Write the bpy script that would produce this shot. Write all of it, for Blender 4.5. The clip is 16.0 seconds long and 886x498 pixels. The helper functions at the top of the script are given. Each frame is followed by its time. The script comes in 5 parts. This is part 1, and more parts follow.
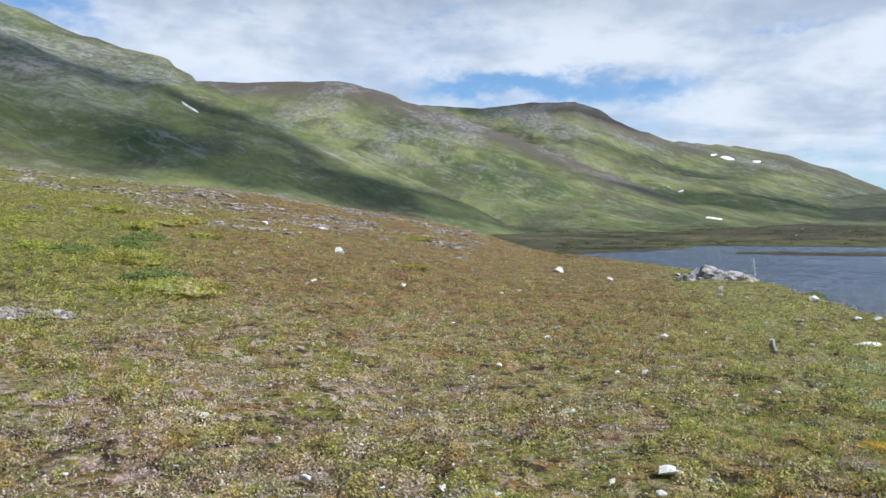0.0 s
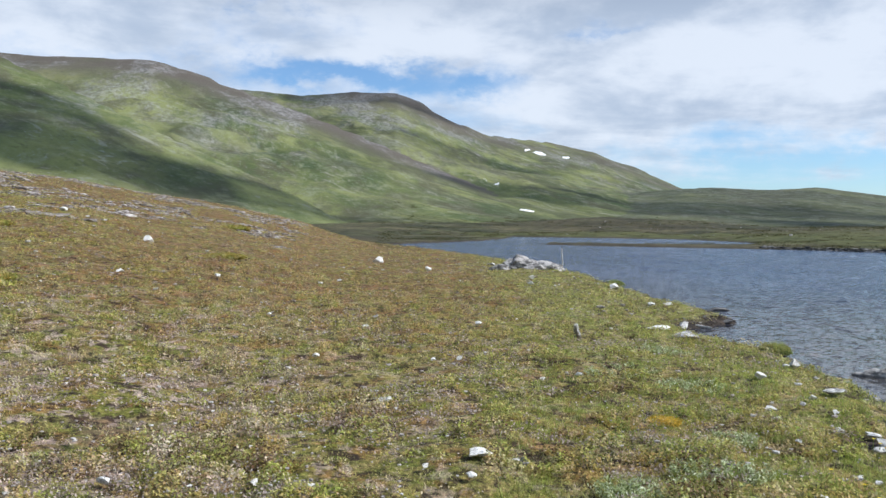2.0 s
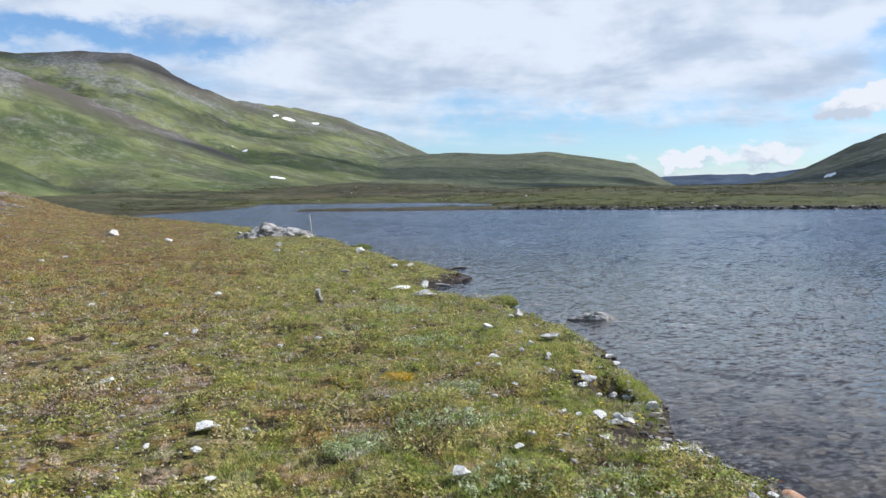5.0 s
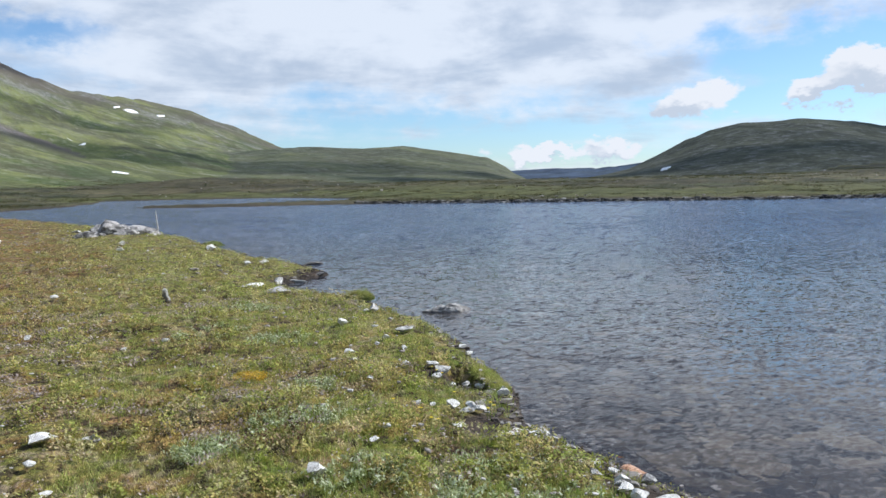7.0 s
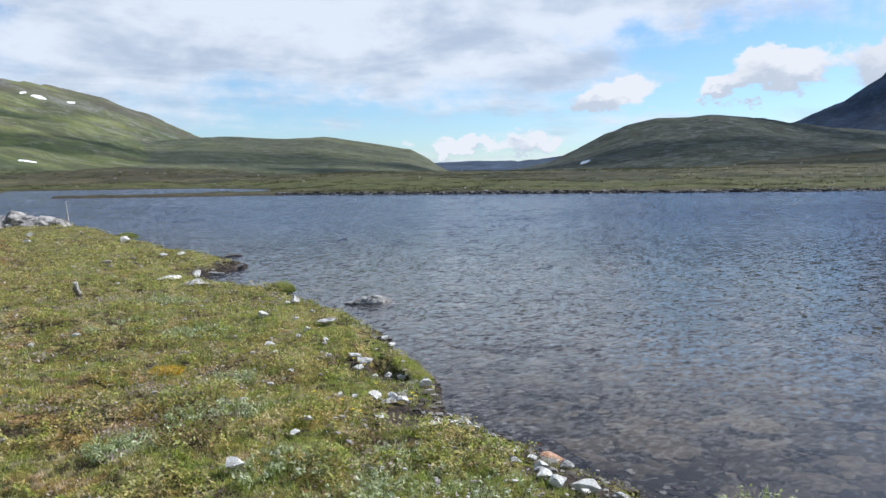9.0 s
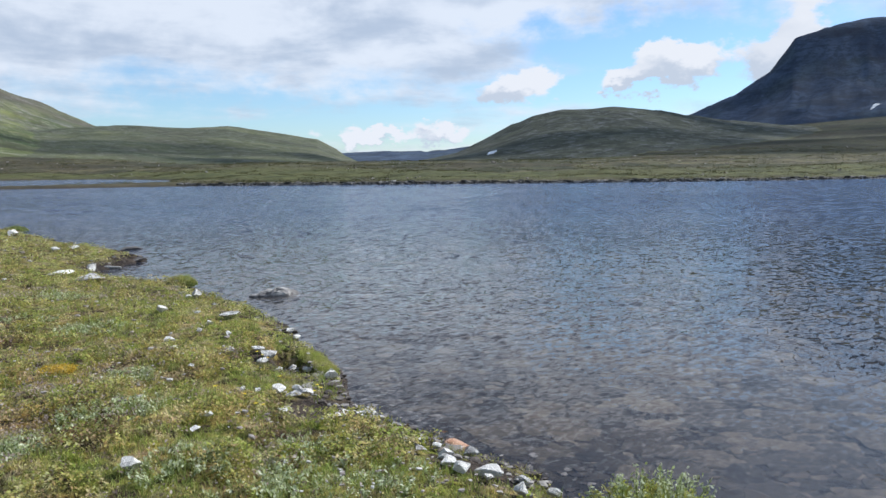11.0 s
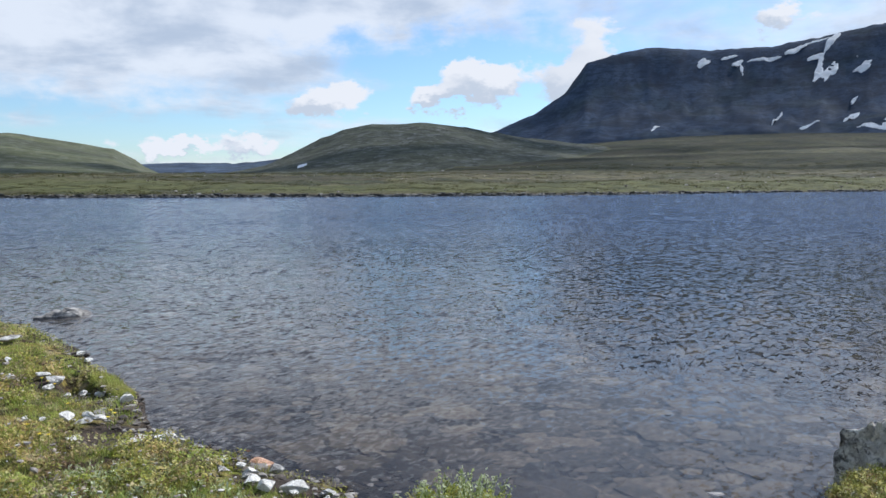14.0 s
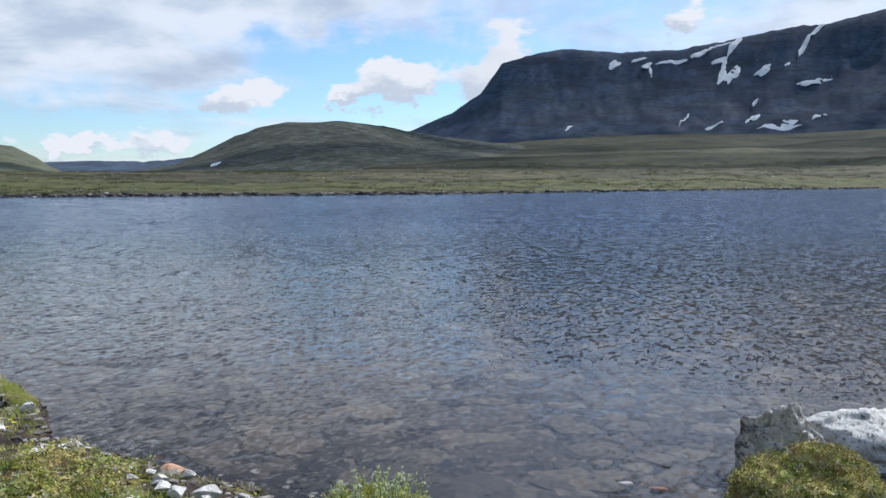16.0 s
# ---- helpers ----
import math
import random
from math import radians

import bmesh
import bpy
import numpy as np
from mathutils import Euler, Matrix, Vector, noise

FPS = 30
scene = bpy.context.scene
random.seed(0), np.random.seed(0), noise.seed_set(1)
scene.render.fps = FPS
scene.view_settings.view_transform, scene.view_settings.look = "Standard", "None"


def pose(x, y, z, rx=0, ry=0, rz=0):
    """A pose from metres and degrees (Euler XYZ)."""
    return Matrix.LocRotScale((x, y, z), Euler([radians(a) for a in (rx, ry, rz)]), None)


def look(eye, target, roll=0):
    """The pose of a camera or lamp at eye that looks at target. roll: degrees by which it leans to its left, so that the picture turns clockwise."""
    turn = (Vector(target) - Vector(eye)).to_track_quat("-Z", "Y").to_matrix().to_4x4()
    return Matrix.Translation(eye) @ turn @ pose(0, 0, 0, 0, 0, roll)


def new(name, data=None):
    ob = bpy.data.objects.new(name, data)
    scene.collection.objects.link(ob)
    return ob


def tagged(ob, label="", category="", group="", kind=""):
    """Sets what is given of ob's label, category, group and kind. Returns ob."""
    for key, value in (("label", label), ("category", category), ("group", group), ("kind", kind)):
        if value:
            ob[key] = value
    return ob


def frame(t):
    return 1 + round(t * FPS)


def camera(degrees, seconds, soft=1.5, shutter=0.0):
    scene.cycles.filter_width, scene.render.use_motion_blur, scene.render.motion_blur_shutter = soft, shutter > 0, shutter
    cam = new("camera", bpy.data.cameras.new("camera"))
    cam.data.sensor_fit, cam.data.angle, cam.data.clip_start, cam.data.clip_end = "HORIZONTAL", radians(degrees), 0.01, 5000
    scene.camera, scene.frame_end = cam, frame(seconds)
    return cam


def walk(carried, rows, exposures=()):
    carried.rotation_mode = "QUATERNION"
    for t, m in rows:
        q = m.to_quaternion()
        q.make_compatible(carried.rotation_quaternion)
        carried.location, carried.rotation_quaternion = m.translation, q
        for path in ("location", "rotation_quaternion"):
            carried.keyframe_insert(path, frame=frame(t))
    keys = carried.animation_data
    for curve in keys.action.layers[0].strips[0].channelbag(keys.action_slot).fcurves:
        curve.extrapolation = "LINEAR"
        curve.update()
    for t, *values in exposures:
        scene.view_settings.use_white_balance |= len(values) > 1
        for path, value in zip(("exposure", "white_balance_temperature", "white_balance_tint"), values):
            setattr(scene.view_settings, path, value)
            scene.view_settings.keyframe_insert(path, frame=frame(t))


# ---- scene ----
cam = camera(57.48, 16.0, soft=1.5)
PATH = [
    (0.0, look((0.000, 0.000, 1.813), (0.000, 99.987, 0.159), 0.271)),
    (0.5, look((0.009, -0.006, 1.815), (5.460, 99.835, 0.394), 0.526)),
    (1.0, look((0.019, -0.003, 1.811), (10.044, 99.482, 0.280), 0.384)),
    (1.5, look((0.027, 0.006, 1.807), (15.902, 98.715, -0.289), 0.415)),
    (2.0, look((0.039, 0.024, 1.803), (21.903, 97.567, -0.899), 0.808)),
    (2.5, look((0.046, 0.029, 1.797), (26.863, 96.313, -1.406), 0.687)),
    (3.0, look((0.069, 0.041, 1.795), (31.434, 94.923, -1.903), -0.419)),
    (3.5, look((0.104, 0.034, 1.790), (35.981, 93.276, -2.542), -0.700)),
    (4.0, look((0.151, 0.022, 1.782), (40.396, 91.397, -3.773), -0.640)),
    (4.5, look((0.196, -0.004, 1.781), (44.661, 89.339, -4.583), -0.300)),
    (5.0, look((0.234, -0.025, 1.783), (50.083, 86.399, -4.995), -0.583)),
    (7.5, look((0.252, -0.064, 1.784), (66.203, 74.686, -6.148), -0.774)),
    (8.0, look((0.252, -0.063, 1.781), (67.540, 73.456, -6.424), -0.576)),
    (8.5, look((0.256, -0.067, 1.784), (69.265, 71.798, -6.762), -0.524)),
    (9.0, look((0.258, -0.072, 1.779), (71.354, 69.694, -7.057), -0.558)),
    (11.5, look((0.286, -0.103, 1.774), (81.024, 58.081, -8.020), -0.454)),
    (12.0, look((0.286, -0.112, 1.777), (83.610, 54.421, -7.349), -0.272)),
    (12.5, look((0.286, -0.123, 1.775), (85.789, 50.982, -7.024), -0.048)),
    (13.0, look((0.282, -0.133, 1.777), (87.723, 47.628, -6.755), -0.245)),
    (13.5, look((0.273, -0.150, 1.774), (89.468, 44.252, -6.753), -0.183)),
    (14.0, look((0.263, -0.162, 1.781), (90.822, 41.378, -6.783), -0.001)),
    (14.5, look((0.267, -0.162, 1.780), (91.978, 38.794, -6.675), 0.006)),
    (15.0, look((0.268, -0.165, 1.782), (92.872, 36.600, -6.755), -0.214)),
    (15.5, look((0.269, -0.175, 1.781), (93.787, 34.166, -6.885), -0.311)),
    (16.0, look((0.259, -0.187, 1.782), (94.543, 31.979, -6.933), 0.000)),
]
EXPOSURES = [(0.0, 0.0, 6050, 10), (16.0, -0.04, 6050, 11)]
walk(cam, PATH, EXPOSURES)

# ---- sky and sun: azimuths in degrees, counted from +y towards -x ----
SUN_AZ, SUN_EL = -112.0, 43.0


def heading(az):
    """The level direction of an azimuth."""
    return Vector((-math.sin(radians(az)), math.cos(radians(az)), 0))


SUN_DIR = heading(SUN_AZ) * math.cos(radians(SUN_EL)) + Vector((0, 0, math.sin(radians(SUN_EL))))
sun = new("sun", bpy.data.lights.new("sun", "SUN"))
sun.data.energy, sun.data.angle, sun.data.color = 5.0, radians(0.53), (1.0, 0.955, 0.88)
sun.matrix_world = look(SUN_DIR * 50, (0, 0, 0))


class Nodes:
    """Short hand for building a node tree."""

    def __init__(self, tree):
        self.tree = tree
        tree.nodes.clear()

    def add(self, kind, inputs=(), operation="", blend="", data="", name="", feature="", clamp=False):
        node = self.tree.nodes.new(kind)
        if operation:
            node.operation = operation
        if blend:
            node.interpolation_type = blend
        if data:
            node.data_type = data
        if name:
            node.attribute_name = name
        if feature:
            node.feature = feature
        if clamp:
            node.use_clamp = True
        for key, value in dict(inputs).items():
            if isinstance(value, bpy.types.NodeSocket):
                self.tree.links.new(value, node.inputs[key])
            else:
                node.inputs[key].default_value = value
        return node

    def math(self, op, a, b=0.0, c=0.0, clamp=False):
        return self.add("ShaderNodeMath", {0: a, 1: b, 2: c}, operation=op, clamp=clamp).outputs[0]

    def vec(self, op, a, b=(0, 0, 0)):
        node = self.add("ShaderNodeVectorMath", {0: a, 1: b}, operation=op)
        return node.outputs["Value" if op in ("DOT_PRODUCT", "LENGTH") else "Vector"]

    def noise(self, vector, scale, detail=4.0, rough=0.55, warp=0.0):
        return self.add("ShaderNodeTexNoise", {"Vector": vector, "Scale": scale, "Detail": detail, "Roughness": rough, "Distortion": warp}).outputs["Fac"]

    def smooth(self, value, low, high):
        return self.add("ShaderNodeMapRange", {"Value": value, "From Min": low, "From Max": high}, blend="SMOOTHSTEP").outputs["Result"]

    def mix(self, fac, a, b):
        node = self.add("ShaderNodeMix", {0: fac}, data="RGBA")
        for i, value in ((6, a), (7, b)):
            if isinstance(value, bpy.types.NodeSocket):
                self.tree.links.new(value, node.inputs[i])
            else:
                node.inputs[i].default_value = (*value, 1) if len(value) == 3 else value
        return node.outputs[2]


world = bpy.data.worlds.new("sky")
scene.world = world
world.use_nodes = True
n = Nodes(world.node_tree)
air = n.add("ShaderNodeTexSky")
air.sky_type, air.sun_disc, air.sun_elevation, air.sun_rotation = "NISHITA", False, radians(SUN_EL), radians(-SUN_AZ)
air.altitude, air.air_density, air.dust_density, air.ozone_density = 600.0, 1.0, 0.6, 1.5
blue = air.outputs[0]
way = n.add("ShaderNodeTexCoord").outputs["Generated"]
axis = n.add("ShaderNodeSeparateXYZ", {0: way})
deg = 180 / math.pi
az = n.math("MULTIPLY", n.math("ARCTAN2", n.math("MULTIPLY", axis.outputs[0], -1.0), axis.outputs[1]), deg)
el = n.math("MULTIPLY", n.math("ARCSINE", axis.outputs[2]), deg)
# a cloud deck seen in perspective, and rounder noise for the low cumulus
up = n.math("ADD", n.math("MAXIMUM", axis.outputs[2], 0.0), 0.10)
deck = n.add("ShaderNodeCombineXYZ", {0: n.math("DIVIDE", axis.outputs[0], up), 1: n.math("DIVIDE", axis.outputs[1], up), 2: 0.0}).outputs[0]
broad = n.noise(deck, 0.9, 7.0, 0.55, 0.25)
ball = n.vec("MULTIPLY", way, (1, 1, 1.8))
puff = n.noise(ball, 11.0, 6.0, 0.55, 0.2)
fine = n.noise(ball, 30.0, 5.0, 0.6)
warp_a = n.math("MULTIPLY", n.math("SUBTRACT", puff, 0.5), 9.0)
warp_b = n.math("MULTIPLY", n.math("SUBTRACT", n.noise(ball, 16.0, 5.0, 0.6), 0.5), 5.0)
spot = n.add("ShaderNodeCombineXYZ", {0: n.math("ADD", az, warp_a), 1: n.math("ADD", el, warp_b), 2: 0.0}).outputs[0]
# banks of cloud and openings: azimuth, elevation, widths, weight
BANKS = [(26, 15.5, 6, 2, -0.5), (14, 16, 4, 1.5, -0.35), (0, 16, 5, 1.6, -0.45), (-5, 10.6, 8, 0.9, -0.40), (-15.5, 9.6, 4, 0.9, -0.28),
         (-40, 3.2, 14, 2.0, -0.42), (-68, 7.2, 12, 3.0, -0.62), (-86, 12.5, 9, 2.2, -0.12), (-24, 13.8, 5, 0.8, -0.25),
         (12, 13, 8, 2.0, 0.3), (-15, 13, 9, 2.0, 0.25), (-25, 9, 8, 2.0, 0.25), (-42, 10, 18, 4.0, 0.4), (-60, 12, 9, 2.5, 0.3)]
PUFFS = [(-67.5, 7.0, 2.8, 1.5, 0.95), (-64.5, 5.7, 2.6, 0.9, 0.7), (-57, 5.1, 3.0, 1.4, 0.85), (-73.5, 6.8, 2.4, 1.9, 0.7), (-52, 2.9, 1.8, 0.8, 0.6),
         (-47.5, 2.0, 4.0, 0.6, 0.7), (-88, 10.2, 2.4, 1.3, 0.7), (-95, 14, 6, 1.0, 0.5), (-75, 9.5, 2.2, 2.2, 0.5)]


def gathered(blobs, start, where):
    total = start
    for a, e, wa, we, weight in blobs:
        off = n.vec("MULTIPLY", n.vec("SUBTRACT", where, (a, e, 0)), (1 / wa, 1 / we, 0))
        bell = n.math("EXPONENT", n.math("MULTIPLY", n.vec("DOT_PRODUCT", off, off), -1.0))
        total = n.math("MULTIPLY_ADD", bell, weight, total)
    return total


ragged = n.math("MULTIPLY", n.math("SUBTRACT", fine, 0.5), 0.20)
cover = gathered(BANKS, n.math("ADD", n.math("MULTIPLY_ADD", broad, 0.95, 0.02), n.math("MULTIPLY_ADD", n.smooth(el, 13.0, 18.5), 0.95, n.math("MULTIPLY_ADD", puff, 0.35, ragged))), spot)
veil = n.smooth(cover, 0.36, 0.84)
heap = gathered(PUFFS, n.math("MULTIPLY", n.math("SUBTRACT", fine, 0.5), 0.62), spot)
above = gathered(PUFFS, n.math("MULTIPLY", n.math("SUBTRACT", fine, 0.5), 0.62), n.vec("ADD", spot, (-0.5, 0.8, 0)))
low = n.smooth(heap, 0.30, 0.52)
thick = n.smooth(n.math("ADD", n.math("MULTIPLY", n.noise(deck, 1.3, 6.0, 0.55, 0.3), 0.62), n.math("MULTIPLY", puff, 0.48)), 0.47, 0.70)
grey = n.mix(thick, (0.84, 0.875, 0.92), (0.52, 0.59, 0.69))
# seen from below, the clouds show their shaded undersides
# and glow where the sun stands behind them
glow = n.math("MULTIPLY_ADD", n.smooth(n.vec("DOT_PRODUCT", way, tuple(SUN_DIR)), 0.60, 0.98), 2.2, 1.0)
under = n.vec("MULTIPLY", n.mix(thick, (0.215, 0.280, 0.390), (0.150, 0.198, 0.280)), n.add("ShaderNodeCombineXYZ", {0: glow, 1: glow, 2: glow}).outputs[0])
grey = n.mix(n.smooth(el, 13.0, 21.0), grey, under)
gain = n.vec("MULTIPLY", blue, (0.104, 0.124, 0.142))
mixed = n.mix(n.math("MULTIPLY", veil, 0.92), gain, grey)
white = n.mix(n.smooth(n.math("SUBTRACT", heap, above), -0.18, 0.22), (0.60, 0.66, 0.74), (0.88, 0.89, 0.91))
mixed = n.mix(low, mixed, white)
back = n.add("ShaderNodeBackground", {"Color": mixed, "Strength": 1.0})
n.add("ShaderNodeOutputWorld", {"Surface": back.outputs[0]})

# ---- materials ----
def material(name):
    m = bpy.data.materials.new(name)
    m.use_nodes = True
    return m, Nodes(m.node_tree)


def finish(n, colour, rough=0.8, bump=None, strength=0.4, distance=0.02, shine=0.4):
    inputs = {"Base Color": colour, "Roughness": rough, "Specular IOR Level": shine}
    if bump is not None:
        inputs["Normal"] = n.add("ShaderNodeBump", {"Height": bump, "Strength": strength, "Distance": distance}).outputs[0]
    shader = n.add("ShaderNodeBsdfPrincipled", inputs)
    n.add("ShaderNodeOutputMaterial", {"Surface": shader.outputs[0]})


def tundra_colour(n, pos):
    """The patchwork of moss, sedge, bilberry, dwarf birch and lichen on the near ground."""
    flat = n.vec("MULTIPLY", pos, (1, 1, 0.3))
    axis = n.add("ShaderNodeSeparateXYZ", {0: pos})
    x, y = axis.outputs[0], axis.outputs[1]
    wander = n.math("SUBTRACT", n.noise(flat, 0.3, 5, 0.65), 0.5)
    far = n.math("MULTIPLY_ADD", wander, 14.0, n.vec("LENGTH", flat))
    uphill = n.math("MULTIPLY_ADD", wander, 0.7, n.math("DIVIDE", n.math("MULTIPLY", x, -1.0), n.math("MAXIMUM", y, 1.0)))
    lakeward = n.smooth(n.math("MULTIPLY_ADD", wander, 6.0, n.math("MULTIPLY_ADD", y, -0.22, x)), 0.3, 3.2)
    birch = n.math("MULTIPLY", n.smooth(uphill, 0.24, 0.44), n.smooth(far, 10.0, 16.0))
    rusty = n.math("MULTIPLY", n.math("MULTIPLY", n.smooth(far, 9.0, 19.0), n.math("SUBTRACT", 1.0, birch)), n.math("MULTIPLY_ADD", lakeward, -0.75, 1.0))
    lichen = n.math("MULTIPLY", n.math("SUBTRACT", 1.0, n.smooth(far, 8.0, 17.0)), n.smooth(n.math("MULTIPLY_ADD", wander, 3.0, n.math("MULTIPLY", x, -1.0)), -2.2, 1.2))

    def patch(offset, scale, low, high, amount):
        return n.math("MULTIPLY", n.smooth(n.noise(n.vec("ADD", flat, offset), scale, 6, 0.68), low, high), amount)

    c = n.mix(patch((0, 0, 0), 3.8, 0.40, 0.60, 1.0), (0.205, 0.222, 0.044), (0.405, 0.345, 0.130))
    c = n.mix(n.math("MULTIPLY", patch((31, 7, 0), 2.9, 0.46, 0.56, 0.85), n.math("MULTIPLY_ADD", lakeward, 0.38, 0.62)), c, (0.205, 0.250, 0.040))
    c = n.mix(n.math("MULTIPLY", patch((3, 60, 0), 2.4, 0.48, 0.57, 0.9), n.math("MULTIPLY_ADD", rusty, 0.30, n.math("MULTIPLY_ADD", lakeward, -0.40, 0.60))), c, (0.335, 0.155, 0.066))
    c = n.mix(n.math("MULTIPLY", patch((8, 90, 0), 0.8, 0.40, 0.58, 0.78), rusty), c, n.mix(patch((2, 5, 0), 5.0, 0.42, 0.58, 1.0), (0.175, 0.136, 0.042), (0.275, 0.128, 0.062)))
    c = n.mix(n.math("MULTIPLY", patch((18, 30, 0), 1.5, 0.30, 0.52, 0.88), birch), c, n.mix(patch((9, 1, 0), 3.0, 0.42, 0.58, 1.0), (0.120, 0.165, 0.026), (0.330, 0.320, 0.050)))
    c = n.mix(n.math("MULTIPLY", patch((51, 12, 0), 1.2, 0.36, 0.58, 0.6), n.math("MULTIPLY", lakeward, n.smooth(far, 9.0, 17.0))), c, (0.310, 0.340, 0.095))
    c = n.mix(n.math("MULTIPLY", patch((-11, 23, 0), 5.2, 0.52, 0.57, 0.85), n.math("MULTIPLY_ADD", lichen, 0.65, 0.32)), c, (0.600, 0.500, 0.445))
    c = n.mix(n.math("MULTIPLY", patch((-41, 3, 0), 1.0, 0.48, 0.60, 0.5), lichen), c, (0.310, 0.235, 0.190))
    c = n.mix(patch((5, -3, 0), 4.2, 0.54, 0.60, 0.92), c, (0.058, 0.036, 0.028))
    c = n.mix(patch((15, 44, 0), 9.0, 0.54, 0.61, 0.85), c, (0.052, 0.042, 0.028))
    c = n.mix(n.math("MULTIPLY", patch((-25, 14, 0), 4.4, 0.55, 0.61, 0.8), n.math("MULTIPLY_ADD", lakeward, 0.5, 0.5)), c, (0.190, 0.260, 0.050))
    speck = n.math("MULTIPLY_ADD", n.noise(flat, 20.0, 5, 0.75), 4.2, -1.0)
    return n.vec("MULTIPLY", c, n.add("ShaderNodeCombineXYZ", {0: speck, 1: speck, 2: speck}).outputs[0])


def plant_material(name, tints, span, rough=0.55):
    """Leaves: the patch colour of the ground, turned by a tint of each leaf's own."""
    m, n = material(name)
    geo = n.add("ShaderNodeNewGeometry")
    base = tundra_colour(n, geo.outputs["Position"])
    ramp = n.add("ShaderNodeValToRGB", {0: geo.outputs["Random Per Island"]})
    for i, (at, colour) in enumerate(tints):
        stop = ramp.color_ramp.elements[i] if i < 2 else ramp.color_ramp.elements.new(at)
        stop.position, stop.color = at, (*colour, 1)
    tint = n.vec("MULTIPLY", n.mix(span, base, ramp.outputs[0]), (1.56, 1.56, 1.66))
    upper = n.add("ShaderNodeBsdfPrincipled", {"Base Color": tint, "Roughness": rough, "Specular IOR Level": 0.12})
    through_leaf = n.add("ShaderNodeBsdfTranslucent", {"Color": tint})
    n.add("ShaderNodeOutputMaterial", {"Surface": n.add("ShaderNodeMixShader", {0: 0.35, 1: upper.outputs[0], 2: through_leaf.outputs[0]}).outputs[0]})
    return m


GRASS = plant_material("sedge_blades", [(0.0, (0.17, 0.22, 0.04)), (1.0, (0.62, 0.54, 0.32)), (0.35, (0.28, 0.32, 0.07)), (0.7, (0.44, 0.39, 0.17))], 0.35)
HEATH = plant_material("heath_leaves", [(0.0, (0.10, 0.12, 0.03)), (1.0, (0.48, 0.30, 0.17)), (0.4, (0.24, 0.28, 0.05)), (0.75, (0.32, 0.20, 0.09))], 0.3)
WILLOW = plant_material("willow_leaves", [(0.0, (0.18, 0.22, 0.08)), (1.0, (0.56, 0.58, 0.42)), (0.5, (0.32, 0.36, 0.18)), (0.8, (0.44, 0.47, 0.30))], 0.9)
BIRCH = plant_material("birch_leaves", [(0.0, (0.17, 0.20, 0.03)), (1.0, (0.38, 0.34, 0.07)), (0.5, (0.26, 0.28, 0.042)), (0.8, (0.32, 0.31, 0.05))], 0.45)
AMBER = plant_material("amber_moss", [(0.0, (0.30, 0.20, 0.02)), (1.0, (0.60, 0.40, 0.06)), (0.5, (0.42, 0.28, 0.03)), (0.8, (0.50, 0.34, 0.04))], 0.9)
BUSH = plant_material("bush_leaves", [(0.0, (0.08, 0.11, 0.03)), (1.0, (0.24, 0.28, 0.10)), (0.5, (0.13, 0.17, 0.05)), (0.8, (0.18, 0.22, 0.07))], 0.9)
SCRUB = plant_material("moor_scrub", [(0.0, (0.022, 0.030, 0.011)), (1.0, (0.105, 0.088, 0.040)), (0.4, (0.044, 0.054, 0.017)), (0.75, (0.066, 0.056, 0.026))], 1.0, 0.8)
MOSSY = plant_material("moss_tips", [(0.0, (0.10, 0.13, 0.03)), (1.0, (0.38, 0.36, 0.12)), (0.5, (0.20, 0.24, 0.05)), (0.8, (0.29, 0.31, 0.08))], 0.85)
LICHEN = plant_material("lichen_flakes", [(0.0, (0.16, 0.12, 0.10)), (1.0, (0.46, 0.40, 0.36)), (0.5, (0.26, 0.205, 0.175)), (0.8, (0.35, 0.295, 0.26))], 0.9, 0.9)


